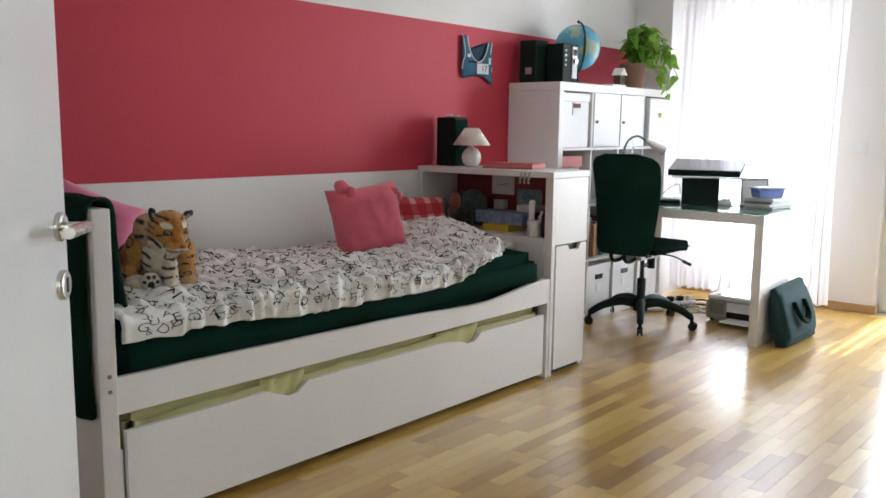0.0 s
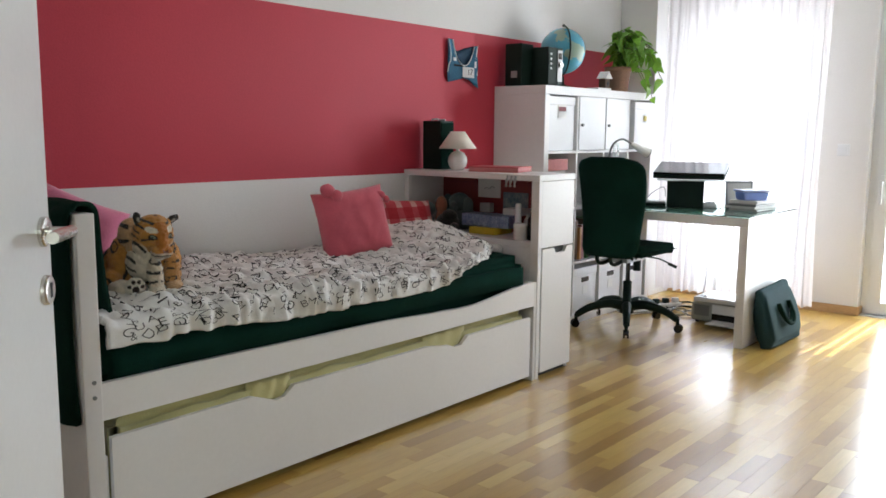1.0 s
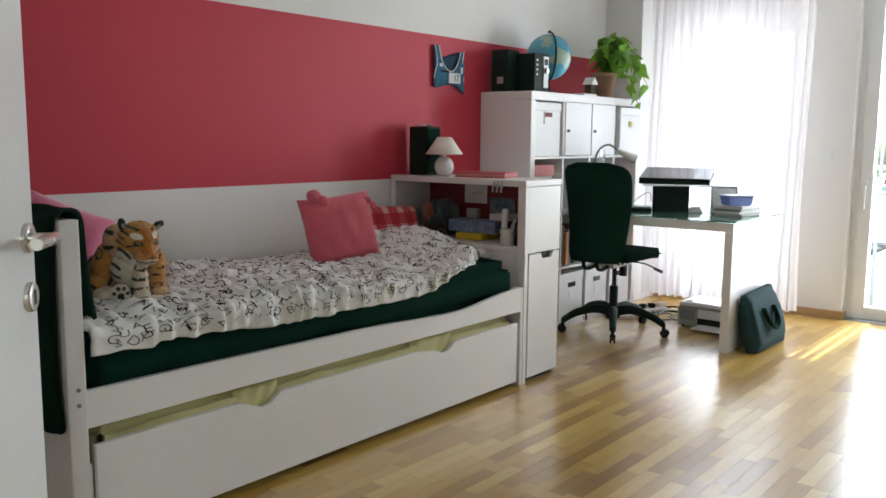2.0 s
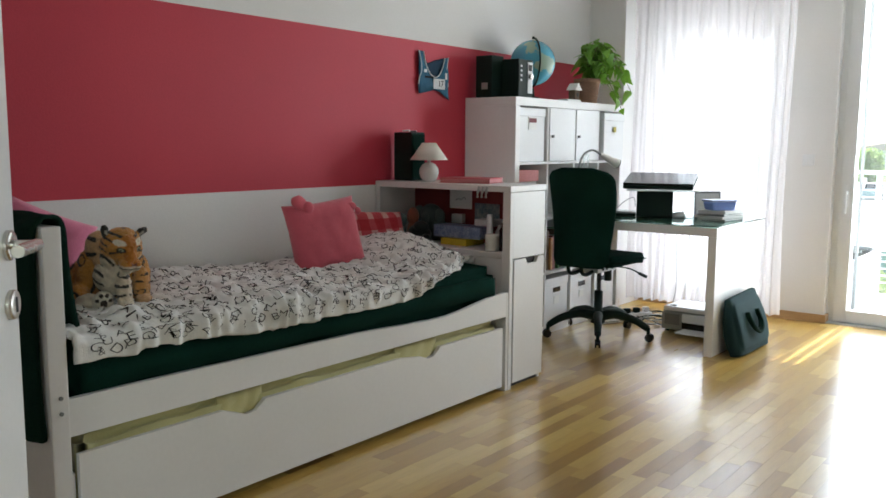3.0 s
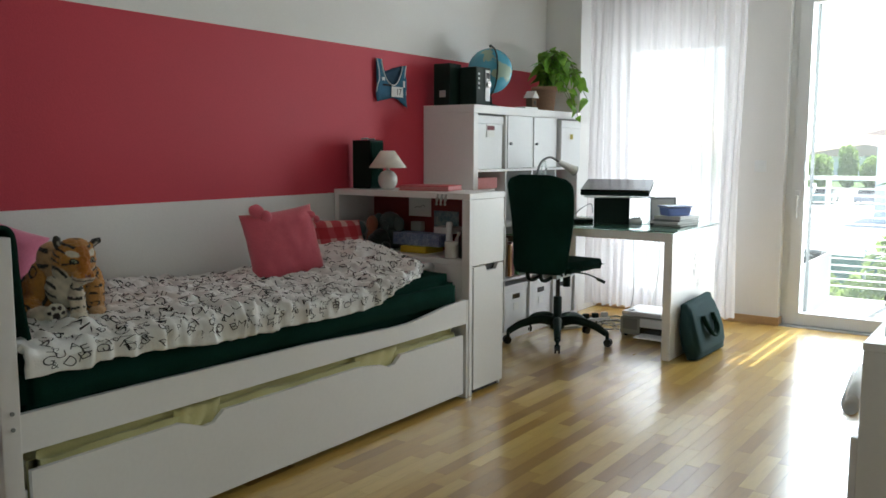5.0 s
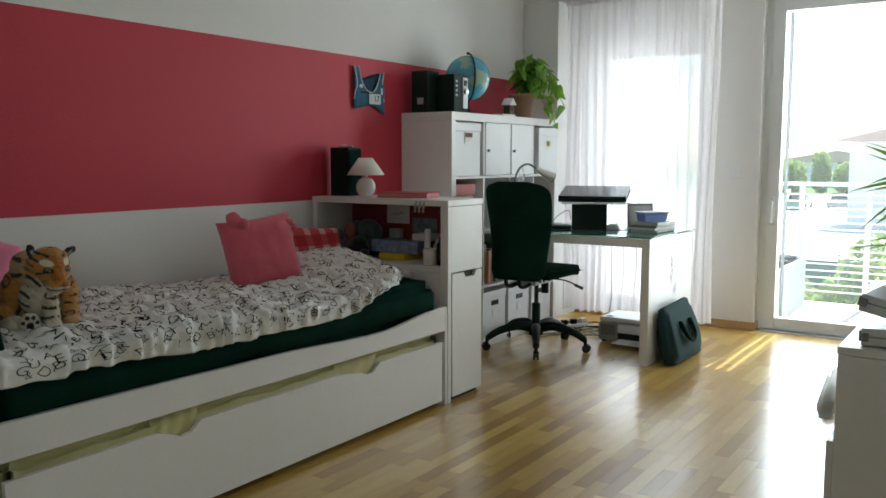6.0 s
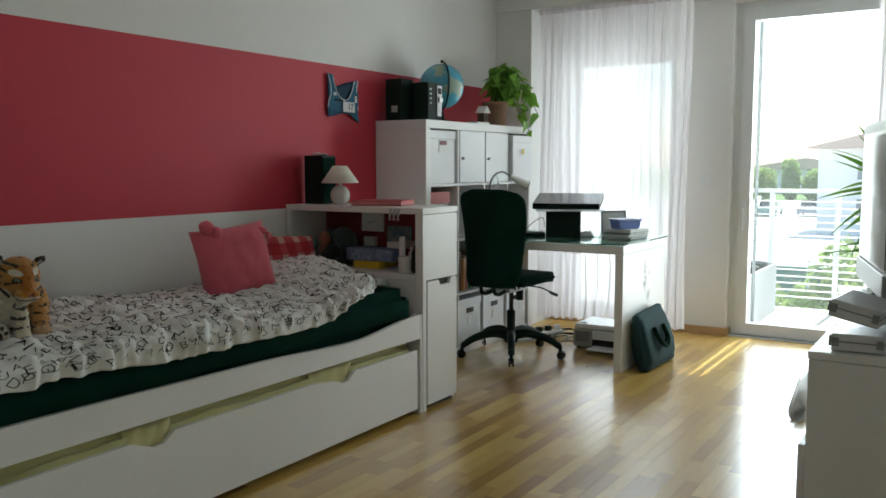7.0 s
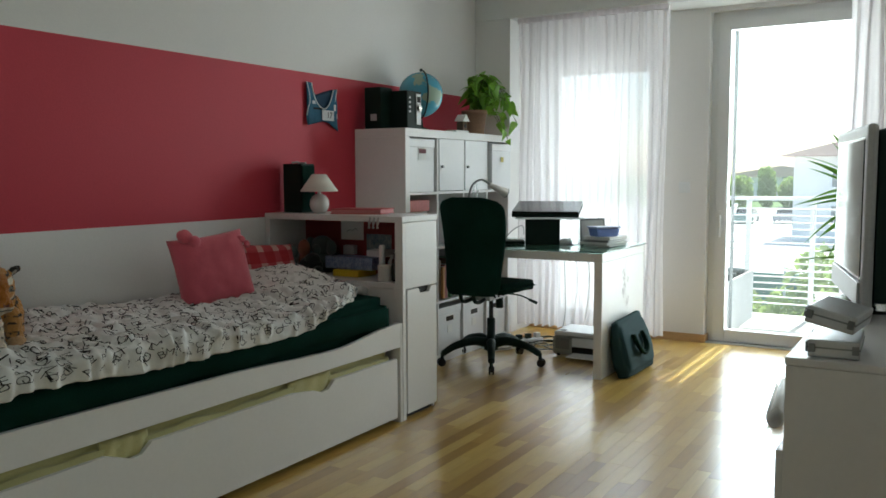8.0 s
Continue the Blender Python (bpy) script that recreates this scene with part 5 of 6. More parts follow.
# ---- office chair ----
CX, CY = 4.780, 2.498
ch = thing("office_chair", (CX, CY, 0), "black swivel chair with a high fabric back", "office chair", turn=0)
bm = lathe(bmesh.new(), [(0.034, 0.085), (0.045, 0.09), (0.048, 0.155), (0.036, 0.165), (0.027, 0.17), (0.027, 0.29), (0.022, 0.295)], (0, 0, 0), 24)
part("hub", bm, "blackplastic", ch, world=False, smooth=True)
part("gas_lift", cyl(bmesh.new(), (0, 0, 0.29), (0, 0, 0.44), 0.014), "gloss_black", ch, world=False)
for a in (208, 280, 352, 64, 136):
    ca, sa = math.cos(radians(a)), math.sin(radians(a))
    pts = arc([(0.03 * ca, 0.03 * sa, 0.135), (0.12 * ca, 0.12 * sa, 0.150), (0.24 * ca, 0.24 * sa, 0.125), (0.322 * ca, 0.322 * sa, 0.080)], 15)
    rr = np.linspace(0.033, 0.020, len(pts))
    leg = part("leg", tube(bmesh.new(), pts, list(rr), 10), "blackplastic", ch, world=False, smooth=True)
    bm = cyl(bmesh.new(), (0.325 * ca, 0.325 * sa, 0.088), (0.325 * ca, 0.325 * sa, 0.045), 0.011)
    cs = part("castor", bm, "blackplastic", leg, world=False)
    bm = bmesh.new()
    wx, wy = 0.332 * ca, 0.332 * sa
    for o in (-0.017, 0.006):
        cyl(bm, (wx - sa * o, wy + ca * o, 0.0265), (wx - sa * (o + 0.011), wy + ca * (o + 0.011), 0.0265), 0.026)
    cyl(bm, (wx + sa * 0.006, wy - ca * 0.006, 0.03), (wx - sa * 0.006, wy + ca * 0.006, 0.03), 0.014)
    part("castor_wheel", bm, "gloss_black", leg, world=False)
part("mechanism", B(-0.15, 0.10, -0.07, 0.07, 0.425, 0.465, bevel=0.008), "silver", ch, "grey steel tilt mechanism", world=False)
for x in (-0.09, -0.04, 0.03):
    part("bolt", cyl(bmesh.new(), (x, -0.0705, 0.446), (x, -0.077, 0.446), 0.008), "gloss_black", ch, world=False)
part("damper", cyl(bmesh.new(), (0.03, -0.045, 0.36), (0.03, -0.045, 0.43), 0.024), "blackplastic", ch, world=False)
part("lever", tube(bmesh.new(), arc([(0.06, -0.07, 0.45), (0.12, -0.15, 0.435), (0.16, -0.225, 0.395)], 10), 0.005), "blackplastic", ch, world=False)
part("lever_grip", cyl(bmesh.new(), (0.145, -0.20, 0.408), (0.17, -0.245, 0.385), 0.010), "blackplastic", ch, world=False)
# seat: rounded pad
bm = slab(-0.24, 0.225, -0.245, 0.245, 0.474, 0.545, 0.034, 0.003, 3.0, 12, 12)
for v in bm.verts:
    t = max(0, (v.co.x - 0.12) / 0.13)
    v.co.z -= 0.03 * t * t
    k = 1 - 0.12 * max(0, -v.co.x / 0.24)
    v.co.y *= k
seat = part("seat", bm, "blackmesh", ch, world=False, smooth=True)
soft = seat.modifiers.new("soft", "SMOOTH")
soft.iterations, soft.factor = 6, 0.5
# back: tall shield, wider at the shoulders
bm = bmesh.new()
rows_b = []
for j in range(27):
    t = j / 26
    z = 0.475 + 0.600 * t
    w = 0.186 + 0.038 * ease(t / 0.85)
    if t > 0.86:
        w -= 0.12 * (1 - math.sqrt(max(0, 1 - ((t - 0.86) / 0.14) ** 2)))
    if t < 0.06:
        w -= 0.03 * (1 - t / 0.06)
    lean = -0.285 + 0.055 * math.sin(t * 2.6) - 0.075 * t
    rows_b.append([(lean, w, z)])
th = 0.022
gf = []
for (lean, w, z), in rows_b:
    ring = []
    for k in range(24):
        a = 2 * math.pi * k / 24
        sx = math.copysign(abs(math.cos(a)) ** 0.35, math.cos(a))
        sy = math.copysign(abs(math.sin(a)) ** 0.7, math.sin(a))
        y = w * sx
        ring.append(bm.verts.new((lean + th * sy + 0.05 * (y / 0.22) ** 2, y, z)))
    gf.append(ring)
for a, b in zip(gf, gf[1:]):
    for k in range(24):
        bm.faces.new((a[k], a[(k + 1) % 24], b[(k + 1) % 24], b[k]))
bm.faces.new(gf[0][::-1]), bm.faces.new(gf[-1])
bmesh.ops.recalc_face_normals(bm, faces=bm.faces[:])
part("backrest", bm, "blackmesh", ch, world=False, smooth=True)
part("back_bracket", tube(bmesh.new(), arc([(-0.10, 0.05, 0.445), (-0.22, 0.06, 0.425), (-0.285, 0.06, 0.455), (-0.275, 0.06, 0.56)], 14), 0.012), "blackplastic", ch, world=False, smooth=True)
part("back_bracket", tube(bmesh.new(), arc([(-0.10, -0.03, 0.445), (-0.22, -0.03, 0.425), (-0.285, -0.03, 0.455), (-0.275, -0.03, 0.56)], 14), 0.012), "blackplastic", ch, world=False, smooth=True)

# ---- on the desk ----
DT = DZ + 0.009
st = thing("laptop_stand", (5.122, 2.272, DT), "black box stand with a curved glass top", "stand", turn=-65)
part("box", B(-0.135, 0.088, -0.09, 0.09, 0.0, 0.165, bevel=0.004), "blackplastic", st, world=False)
part("lower_plate", B(-0.135, 0.235, -0.10, 0.10, 0.0, 0.006, bevel=0.002), "glass", st, world=False)
part("side_glass", B(0.21, 0.216, -0.09, 0.09, 0.007, 0.165, bevel=0.001), "glass", st, world=False)
bm = bmesh.new()
outl = [(-0.19, 0.13), (0.24, 0.13), (0.25, -0.11), (0.14, -0.135), (0.0, -0.12), (-0.12, -0.135), (-0.20, -0.10)]
prism(bm, [(x, y, 0.166) for x, y in outl], (0, 0, 0.008))
M["frost"] = mat("frosted_glass", (0.62, 0.66, 0.66), 0.25, vary=0.03, bump=0.0)
part("top_plate", bm, "frost", st, "wavy frosted glass top plate", world=False)
lt = thing("laptop", (5.128, 2.262, DT + 0.207), "closed black laptop with a glossy lid", "laptop", turn=-74, tilt=(12, 0))
part("base", B(-0.215, 0.215, -0.145, 0.145, 0.001, 0.026, bevel=0.007), "blackplastic", lt, world=False)
part("lid", B(-0.215, 0.215, -0.145, 0.145, 0.027, 0.041, bevel=0.006), "gloss_black", lt, "glossy black lid", world=False)
ms = thing("computer_mouse", (5.16, 2.15, DT), "small pale grey computer mouse", "mouse", turn=-40)
part("body", ball(bmesh.new(), (0, 0, 0.004), (0.052, 0.032, 0.032), 20), "lacquer", ms, world=False, smooth=True)
part("scroll_wheel", cyl(bmesh.new(), (0.03, -0.004, 0.030), (0.03, 0.004, 0.030), 0.008, seg=12), "grey", ms, world=False)
part("cable", tube(bmesh.new(), arc([(0.05, 0, 0.006), (0.08, 0.04, 0.004), (0.05, 0.10, 0.004), (0.0, 0.12, 0.004)], 16), 0.002, 6), "grey", ms, world=False)
kb = thing("keyboard", (5.00, 2.58, DT), "black keyboard pushed to the back of the desk", "keyboard", turn=-62)
part("case", B(-0.19, 0.19, -0.07, 0.07, 0.0, 0.018, bevel=0.004), "blackplastic", kb, world=False)
for r in range(4):
    for c in range(11):
        part("key", B(-0.178 + c * 0.0325, -0.150 + c * 0.0325, -0.058 + r * 0.029, -0.033 + r * 0.029, 0.0185, 0.025, bevel=0.002), "grey", kb, world=False)
rs = random.Random(31)
zz = DT
for k in range(4):
    a = thing("book", (5.17 + rs.uniform(-0.01, 0.01), 1.885 + rs.uniform(-0.01, 0.01), zz), "book lying in a stack on the desk", "book", "stack on the desk", turn=rs.uniform(-16, 8))
    w, d, h = rs.uniform(0.10, 0.13), rs.uniform(0.085, 0.11), rs.uniform(0.012, 0.02)
    part("cover", B(-w, w, -d, d, 0.0005, h, bevel=0.002), ("greypaper", "paper", "grey", "paper", "greypaper")[k], a, world=False)
    part("page_block", B(-w + 0.003, w + 0.0015, -d - 0.0015, d - 0.003, 0.003, h - 0.003, bevel=0), "paper", a, world=False)
    zz += h + 0.001
bb = thing("plastic_box", (5.13, 1.875, zz), "blue plastic lunch box on the book stack", "box", turn=-38)
bm = B(-0.085, 0.085, -0.055, 0.055, 0.0, 0.052, bevel=0.012)
for v in bm.verts:
    k = 0.88 + 0.12 * v.co.z / 0.052
    v.co.x, v.co.y = v.co.x * k, v.co.y * k
part("tub", bm, "blue", bb, world=False)
M["bluelid"] = mat("pale_blue_lid", (0.45, 0.52, 0.82), 0.3)
part("lid", B(-0.09, 0.09, -0.06, 0.06, 0.0525, 0.064, bevel=0.005), "bluelid", bb, "paler blue lid", world=False)
pf = thing("picture_frame", (5.33, 2.02, DT), "grey picture frame standing on the desk", "picture frame", turn=-42, tilt=(-10, 0))
part("frame", B(-0.095, 0.095, 0.0, 0.012, 0.001, 0.165, bevel=0.003), "grey", pf, world=False)
part("print", B(-0.08, 0.08, -0.001, -0.0002, 0.015, 0.15, bevel=0), "greypaper", pf, world=False)
part("strut", B(-0.012, 0.012, 0.0125, 0.07, 0.0, 0.012, bevel=0), "blackplastic", pf, world=False)
gn = thing("desk_lamp", (4.80, 2.66, DT), "grey gooseneck desk lamp with a conical head", "desk lamp")
part("base", lathe(bmesh.new(), [(0.065, 0), (0.067, 0.006), (0.05, 0.016), (0.015, 0.022)], (4.80, 2.66, DT)), "silver", gn, smooth=True)
part("neck", tube(bmesh.new(), arc([(4.80, 2.66, DT + 0.02), (4.775, 2.665, DT + 0.22), (4.80, 2.655, DT + 0.37), (4.87, 2.62, DT + 0.42), (4.94, 2.585, DT + 0.385)], 28), 0.007), "grey", gn, smooth=True)
d0, d1 = Vector((4.93, 2.59, DT + 0.392)), Vector((5.035, 2.525, DT + 0.332))
bm = cyl(bmesh.new(), d0, d1, 0.014, 0.031, 24)
part("head", bm, "ceramic", gn, "off-white conical lamp head", smooth=False)
part("head_ring", cyl(bmesh.new(), d1, d1 + (d1 - d0).normalized() * 0.006, 0.032, 0.032, 24), "grey", gn)
bm = tube(bmesh.new(), [Vector((4.83 + 0.028 * math.cos(t), 2.64, DT + 0.345 + 0.055 * math.sin(t))) for t in np.linspace(0, 6.283, 24)], 0.006)
part("plastic_ring", bm, "glass", gn, smooth=True)
for k, (m_, s_) in enumerate((("paper", 1.0), ("blue", 0.7), ("grey", 0.8))):
    x, y = 4.86 + 0.07 * k, 2.70 - 0.03 * k
    c_ = single("desk_clutter", B(x, x + 0.05, y, y + 0.05, DT, DT + 0.10 * s_, bevel=0.006), m_, "small pot of stationery at the back of the desk", "stationery", "stationery on the desk")
rc = random.Random(41)


def cable(pts, r, material, label):
    single("cable", tube(bmesh.new(), arc(pts, 40), r, 6), material, label, "cable", "loose cables", smooth=True)


cable([(4.86, 2.52, DT + 0.004), (4.93, 2.48, DT + 0.04), (4.99, 2.45, DT + 0.09), (5.03, 2.40, DT + 0.12), (5.06, 2.40, DT + 0.06)], 0.003, "grey", "grey cable looping over the desk")
cable([(4.74, 2.74, DT + 0.004), (4.72, 2.72, DT + 0.05), (4.75, 2.70, DT + 0.09), (4.82, 2.69, DT + 0.05), (4.86, 2.68, DT + 0.004)], 0.004, "paper", "white cable looping beside the lamp")
for k in range(3):
    y = 2.30 - 0.09 * k
    cable([(5.49, y, 0.70), (5.50, y - 0.01, 0.45), (5.52, y + 0.03 * math.sin(k), 0.2), (5.50, y + 0.05, 0.03), (5.46, y + 0.1, 0.006)], 0.003, "paper" if k else "grey", "thin cable hanging behind the desk")
# cables and a socket strip on the floor
strip = thing("socket_strip", (5.42, 2.58, 0.0), "white socket strip with plugs on the floor", "socket strip", turn=-28)
part("body", B(-0.17, 0.17, -0.025, 0.025, 0.0, 0.04, bevel=0.008), "lacquer", strip, world=False)
for k in range(4):
    part("plug", B(-0.13 + 0.08 * k, -0.09 + 0.08 * k, -0.018, 0.018, 0.0405, 0.075, bevel=0.006), ("lacquer", "blackplastic", "blackplastic", "lacquer")[k], strip, world=False)
for k in range(11):
    x, y = 5.25 + rc.uniform(0, 0.42), 2.40 + rc.uniform(-0.12, 0.30)
    pts = []
    a0 = rc.uniform(0, 6.28)
    for j in range(7):
        a0 += rc.uniform(0.5, 1.3)
        pts.append((x + 0.14 * math.cos(a0) + 0.02 * j, min(2.74, y + 0.10 * math.sin(a0)), 0.006 + 0.012 * rc.random() * (j % 2) + 0.004 * (k % 4)))
    cable(pts, 0.0038, ("paper", "blackplastic", "grey", "blackplastic")[k % 4], "tangled cable on the floor under the desk")
rt = thing("router", (5.20, 2.66, 0.0), "flat white router on the floor", "router", turn=-30)
part("case", B(-0.10, 0.10, -0.07, 0.07, 0.0, 0.035, bevel=0.012), "lacquer", rt, world=False)
part("light_strip", B(-0.06, 0.06, -0.0715, -0.0705, 0.012, 0.018, bevel=0), "grey", rt, world=False)
cf = single("wood_offcut", B(5.57, 5.70, 2.60, 2.70, 0.0, 0.035, bevel=0.003), "skirting", "small piece of oak board on the floor", "board")

# ---- printer ----
pn = thing("inkjet_printer", (5.32, 2.05, 0), "grey and white inkjet printer on the floor", "printer", turn=0)
bm = B(5.20, 5.50, 1.84, 2.255, 0.012, 0.135, bevel=0.018)
M["printer"] = mat("warm_grey_plastic", (0.36, 0.37, 0.35), 0.45, vary=0.05)
part("body", bm, "printer", pn)
part("lid", B(5.205, 5.50, 1.85, 2.245, 0.137, 0.168, bevel=0.012), "lacquer", pn, "white scanner lid")
part("front_cover", B(5.190, 5.199, 1.865, 2.11, 0.072, 0.132, bevel=0.006), "lacquer", pn)
part("paper_slot", B(5.192, 5.199, 1.865, 2.11, 0.030, 0.078, bevel=0.0), "gloss_black", pn)
part("output_tray", B(5.06, 5.198, 1.88, 2.10, 0.024, 0.032, bevel=0.003), "lacquer", pn)
part("control_panel", B(5.197, 5.199, 2.13, 2.23, 0.05, 0.12, bevel=0.0), "grey", pn)
part("badge", B(5.23, 5.26, 2.17, 2.21, 0.1685, 0.172, bevel=0.0), "gloss_black", pn)
for x in (5.23, 5.47):
    for y in (1.87, 2.22):
        part("foot", cyl(bmesh.new(), (x, y, 0), (x, y, 0.014), 0.012), "blackplastic", pn)

# ---- bag leaning on the desk ----
bg = thing("laptop_bag", (5.03, 1.62, 0), "dark navy nylon laptop bag leaning on the desk", "bag")
bm = slab(-0.265, 0.265, -0.068, 0.068, -0.004, 0.345, 0.032, 0.006, 6.0, 22, 6)
for v in bm.verts:
    t = v.co.z / 0.345
    v.co.x *= 1 - 0.11 * t
    v.co.z += 0.05 * t * v.co.x
    v.co.y *= 1.05 - 0.45 * t
LE = Matrix.Translation((5.015, 1.610, 0.002)) @ Matrix.Rotation(radians(-2.0), 4, "Z") @ Matrix.Rotation(radians(-13), 4, "X")
bm.transform(LE)
bb_ = part("body", bm, "navy", bg, smooth=True)
bs_ = bb_.modifiers.new("soft", "SMOOTH")
bs_.iterations, bs_.factor = 8, 0.5
for o, lift in ((-0.052, 0.0), (-0.066, 0.012)):
    pts = arc([(-0.075, o + 0.008, 0.235), (-0.07, o - 0.012, 0.17 - lift), (-0.03, o - 0.018, 0.125 - lift), (0.03, o - 0.018, 0.125 - lift), (0.07, o - 0.012, 0.17 - lift), (0.075, o + 0.008, 0.235)], 30)
    bm = tube(bmesh.new(), pts, 0.010, 8)
    bm.transform(LE)
    part("handle", bm, "blackcloth", bg, smooth=True)
bm = tube(bmesh.new(), [(x, 0.0, 0.343 + 0.05 * x) for x in np.linspace(-0.19, 0.19, 12)], 0.004, 6)
bm.transform(LE)
part("zip", bm, "blackcloth", bg)

# ---- sideboard with television ----
KX0, KX1, KY, KZ = 2.258, 4.20, 0.340, 0.750
sb = thing("sideboard", (3.2, 0.07, 0), "white low sideboard with drawers along the wall", "sideboard")
part("end_panel", B(KX0, KX0 + 0.02, YR + 0.02, KY, 0, KZ - 0.021), "white", sb), part("end_panel", B(KX1 - 0.02, KX1, YR + 0.02, KY, 0, KZ - 0.021), "white", sb)
part("top_panel", B(KX0 - 0.001, KX1 + 0.001, YR + 0.02, KY + 0.002, KZ - 0.020, KZ), "white", sb)
part("back_panel", B(KX0 + 0.021, KX1 - 0.021, YR + 0.02, YR + 0.03, 0.05, KZ - 0.021), "white", sb)
part("base_panel", B(KX0 + 0.021, KX1 - 0.021, YR + 0.031, KY - 0.03, 0.06, 0.08), "white", sb)
for k in range(3):
    x0 = KX0 + 0.023 + k * 0.634
    for z0, z1 in ((0.06, 0.50), (0.504, 0.725)):
        o = 0.022 if (k == 0 and z0 < 0.1) else 0.0
        d = part("drawer", B(x0, x0 + 0.628, KY - 0.019 + o, KY - 0.001 + o, z0, z1), "white", sb)
        part("knob", cyl(bmesh.new(), (x0 + 0.31, KY - 0.001 + o, (z0 + z1) / 2), (x0 + 0.31, KY + 0.018 + o, (z0 + z1) / 2), 0.010), "grey", d, "grey knob")
tv = thing("television", (3.27, 0.283, KZ), "silver flat television with a dark glossy screen", "television", turn=math.degrees(math.atan2(0.145, 0.65)))
part("housing", B(-0.36, 0.35, -0.10, -0.012, 0.055, 0.60, bevel=0.02), "blackplastic", tv, world=False)
part("frame", B(-0.365, 0.355, -0.012, 0.02, 0.035, 0.615, bevel=0.012), "silver", tv, "silver front frame", world=False)
M["screen"] = mat("dark_screen", (0.01, 0.011, 0.012), 0.04, vary=0.05, bump=0.0, spec=0.8)
part("bezel", B(-0.325, 0.316, 0.0202, 0.0212, 0.124, 0.576, bevel=0.0), "gloss_black", tv, "thin black screen border", world=False)
part("screen", B(-0.315, 0.305, 0.0214, 0.0225, 0.135, 0.565, bevel=0.0), "screen", tv, world=False)
part("speaker_bar", B(-0.33, 0.32, 0.0205, 0.030, 0.045, 0.120, bevel=0.006), "silver", tv, world=False)
part("neck", B(-0.08, 0.08, -0.07, -0.02, 0.012, 0.054, bevel=0.01), "blackplastic", tv, world=False)
part("foot", B(-0.20, 0.20, -0.12, 0.10, 0.0, 0.012, bevel=0.005), "gloss_black", tv, world=False)
for k, (x, y, z, tz, ty) in enumerate(((2.390, 0.237, KZ, 2, 0), (2.410, 0.240, KZ + 0.072, -6, 12))):
    cs = thing("media_box", (x, y, z), "flat silver metal media box on the sideboard", "media box", "stacked media boxes", turn=tz, tilt=(ty, 0))
    part("shell", B(-0.10, 0.11, -0.060, 0.060, 0.001, 0.046, bevel=0.005), "aluminium", cs, world=False)
    part("seam", B(-0.1015, 0.1115, -0.0615, 0.0615, 0.024, 0.028, bevel=0.0), "grey", cs, world=False)
    for sx in (-0.102,):
        for sy in (-0.05, 0.05):
            part("latch", B(sx - 0.004, sx + 0.002, sy - 0.008, sy + 0.008, 0.014, 0.036, bevel=0.002), "grey", cs, world=False)
    for sx in (-0.08, 0.09):
        part("latch", B(sx - 0.012, sx + 0.012, 0.060, 0.066, 0.012, 0.038, bevel=0.002), "grey", cs, world=False)
for k in range(3):
    cable([(2.62 + 0.1 * k, 0.10, KZ + 0.005), (2.70 + 0.05 * k, 0.02, KZ + 0.02), (2.8, -0.05 + 0.03 * k, KZ + 0.12), (2.95, 0.05, KZ + 0.2), (3.05, 0.12, KZ + 0.25)], 0.004, "blackplastic", "black cable behind the television")
rl_ = thing("paper_roll", (4.62, 0.715, 0), "loosely rolled sheet of white paper on the floor", "paper roll", turn=6)
bm = bmesh.new()
ga = []
for t in np.linspace(0, 2.1 * math.pi, 44):
    r = 0.026 + 0.0030 * t
    ga.append((r * math.cos(t), r * math.sin(t)))
low_z = min(b for a, b in ga)
g0 = [bm.verts.new((-0.36 + 0.05 * math.sin(k * 0.15), a, b - low_z + 0.001)) for k, (a, b) in enumerate(ga)]
g1 = [bm.verts.new((0.40, a * 0.9, b * 0.9 - low_z * 0.9 + 0.001)) for a, b in ga]
for k in range(len(ga) - 1):
    bm.faces.new((g0[k], g0[k + 1], g1[k + 1], g1[k]))
ob = part("sheet", bm, "thin_paper", rl_, world=False, smooth=True)
ob.modifiers.new("thick", "SOLIDIFY").thickness = 0.0012

# ---- yucca by the balcony door ----
yu = thing("yucca", (4.78, 0.40, 0), "tall green yucca in a floor pot", "plant")
part("pot", lathe(bmesh.new(), [(0.13, 0), (0.135, 0.005), (0.165, 0.28), (0.17, 0.285), (0.17, 0.31), (0.155, 0.31), (0.15, 0.28)], (4.78, 0.40, 0.001)), "concrete", yu, smooth=True)
part("soil", cyl(bmesh.new(), (4.78, 0.40, 0.27), (4.78, 0.40, 0.285), 0.148), "bark", yu)
part("trunk", tube(bmesh.new(), arc([(4.78, 0.40, 0.28), (4.77, 0.41, 0.6), (4.785, 0.40, 1.20)], 14), 0.026), "bark", yu, smooth=True)
ry_ = random.Random(9)
yk = [leaf_mesh("leaf", L, 0.040, "yucca", 0.5, d, 9) for L, d in ((0.32, 0.18), (0.27, 0.08), (0.34, 0.35), (0.24, 0.05))]
yinv = yu.matrix_basis.inverted()
for k in range(40):
    lift = radians(-50 + 115 * (k % 34) / 33 + ry_.uniform(-10, 10)) if k < 34 else radians(ry_.uniform(-15, 20))
    base = (4.785, 0.40, 1.00 + 0.006 * k) if k < 34 else (4.78, 0.405, 0.76 + 0.012 * (k - 34))
    ob = new("leaf", yk[k % 4])
    ob.parent = yu
    ob.matrix_basis = yinv @ Matrix.Translation(base) @ Euler((lift, ry_.uniform(-0.5, 0.5), k * 2.4 + ry_.uniform(-0.25, 0.25)), "XYZ").to_matrix().to_4x4()

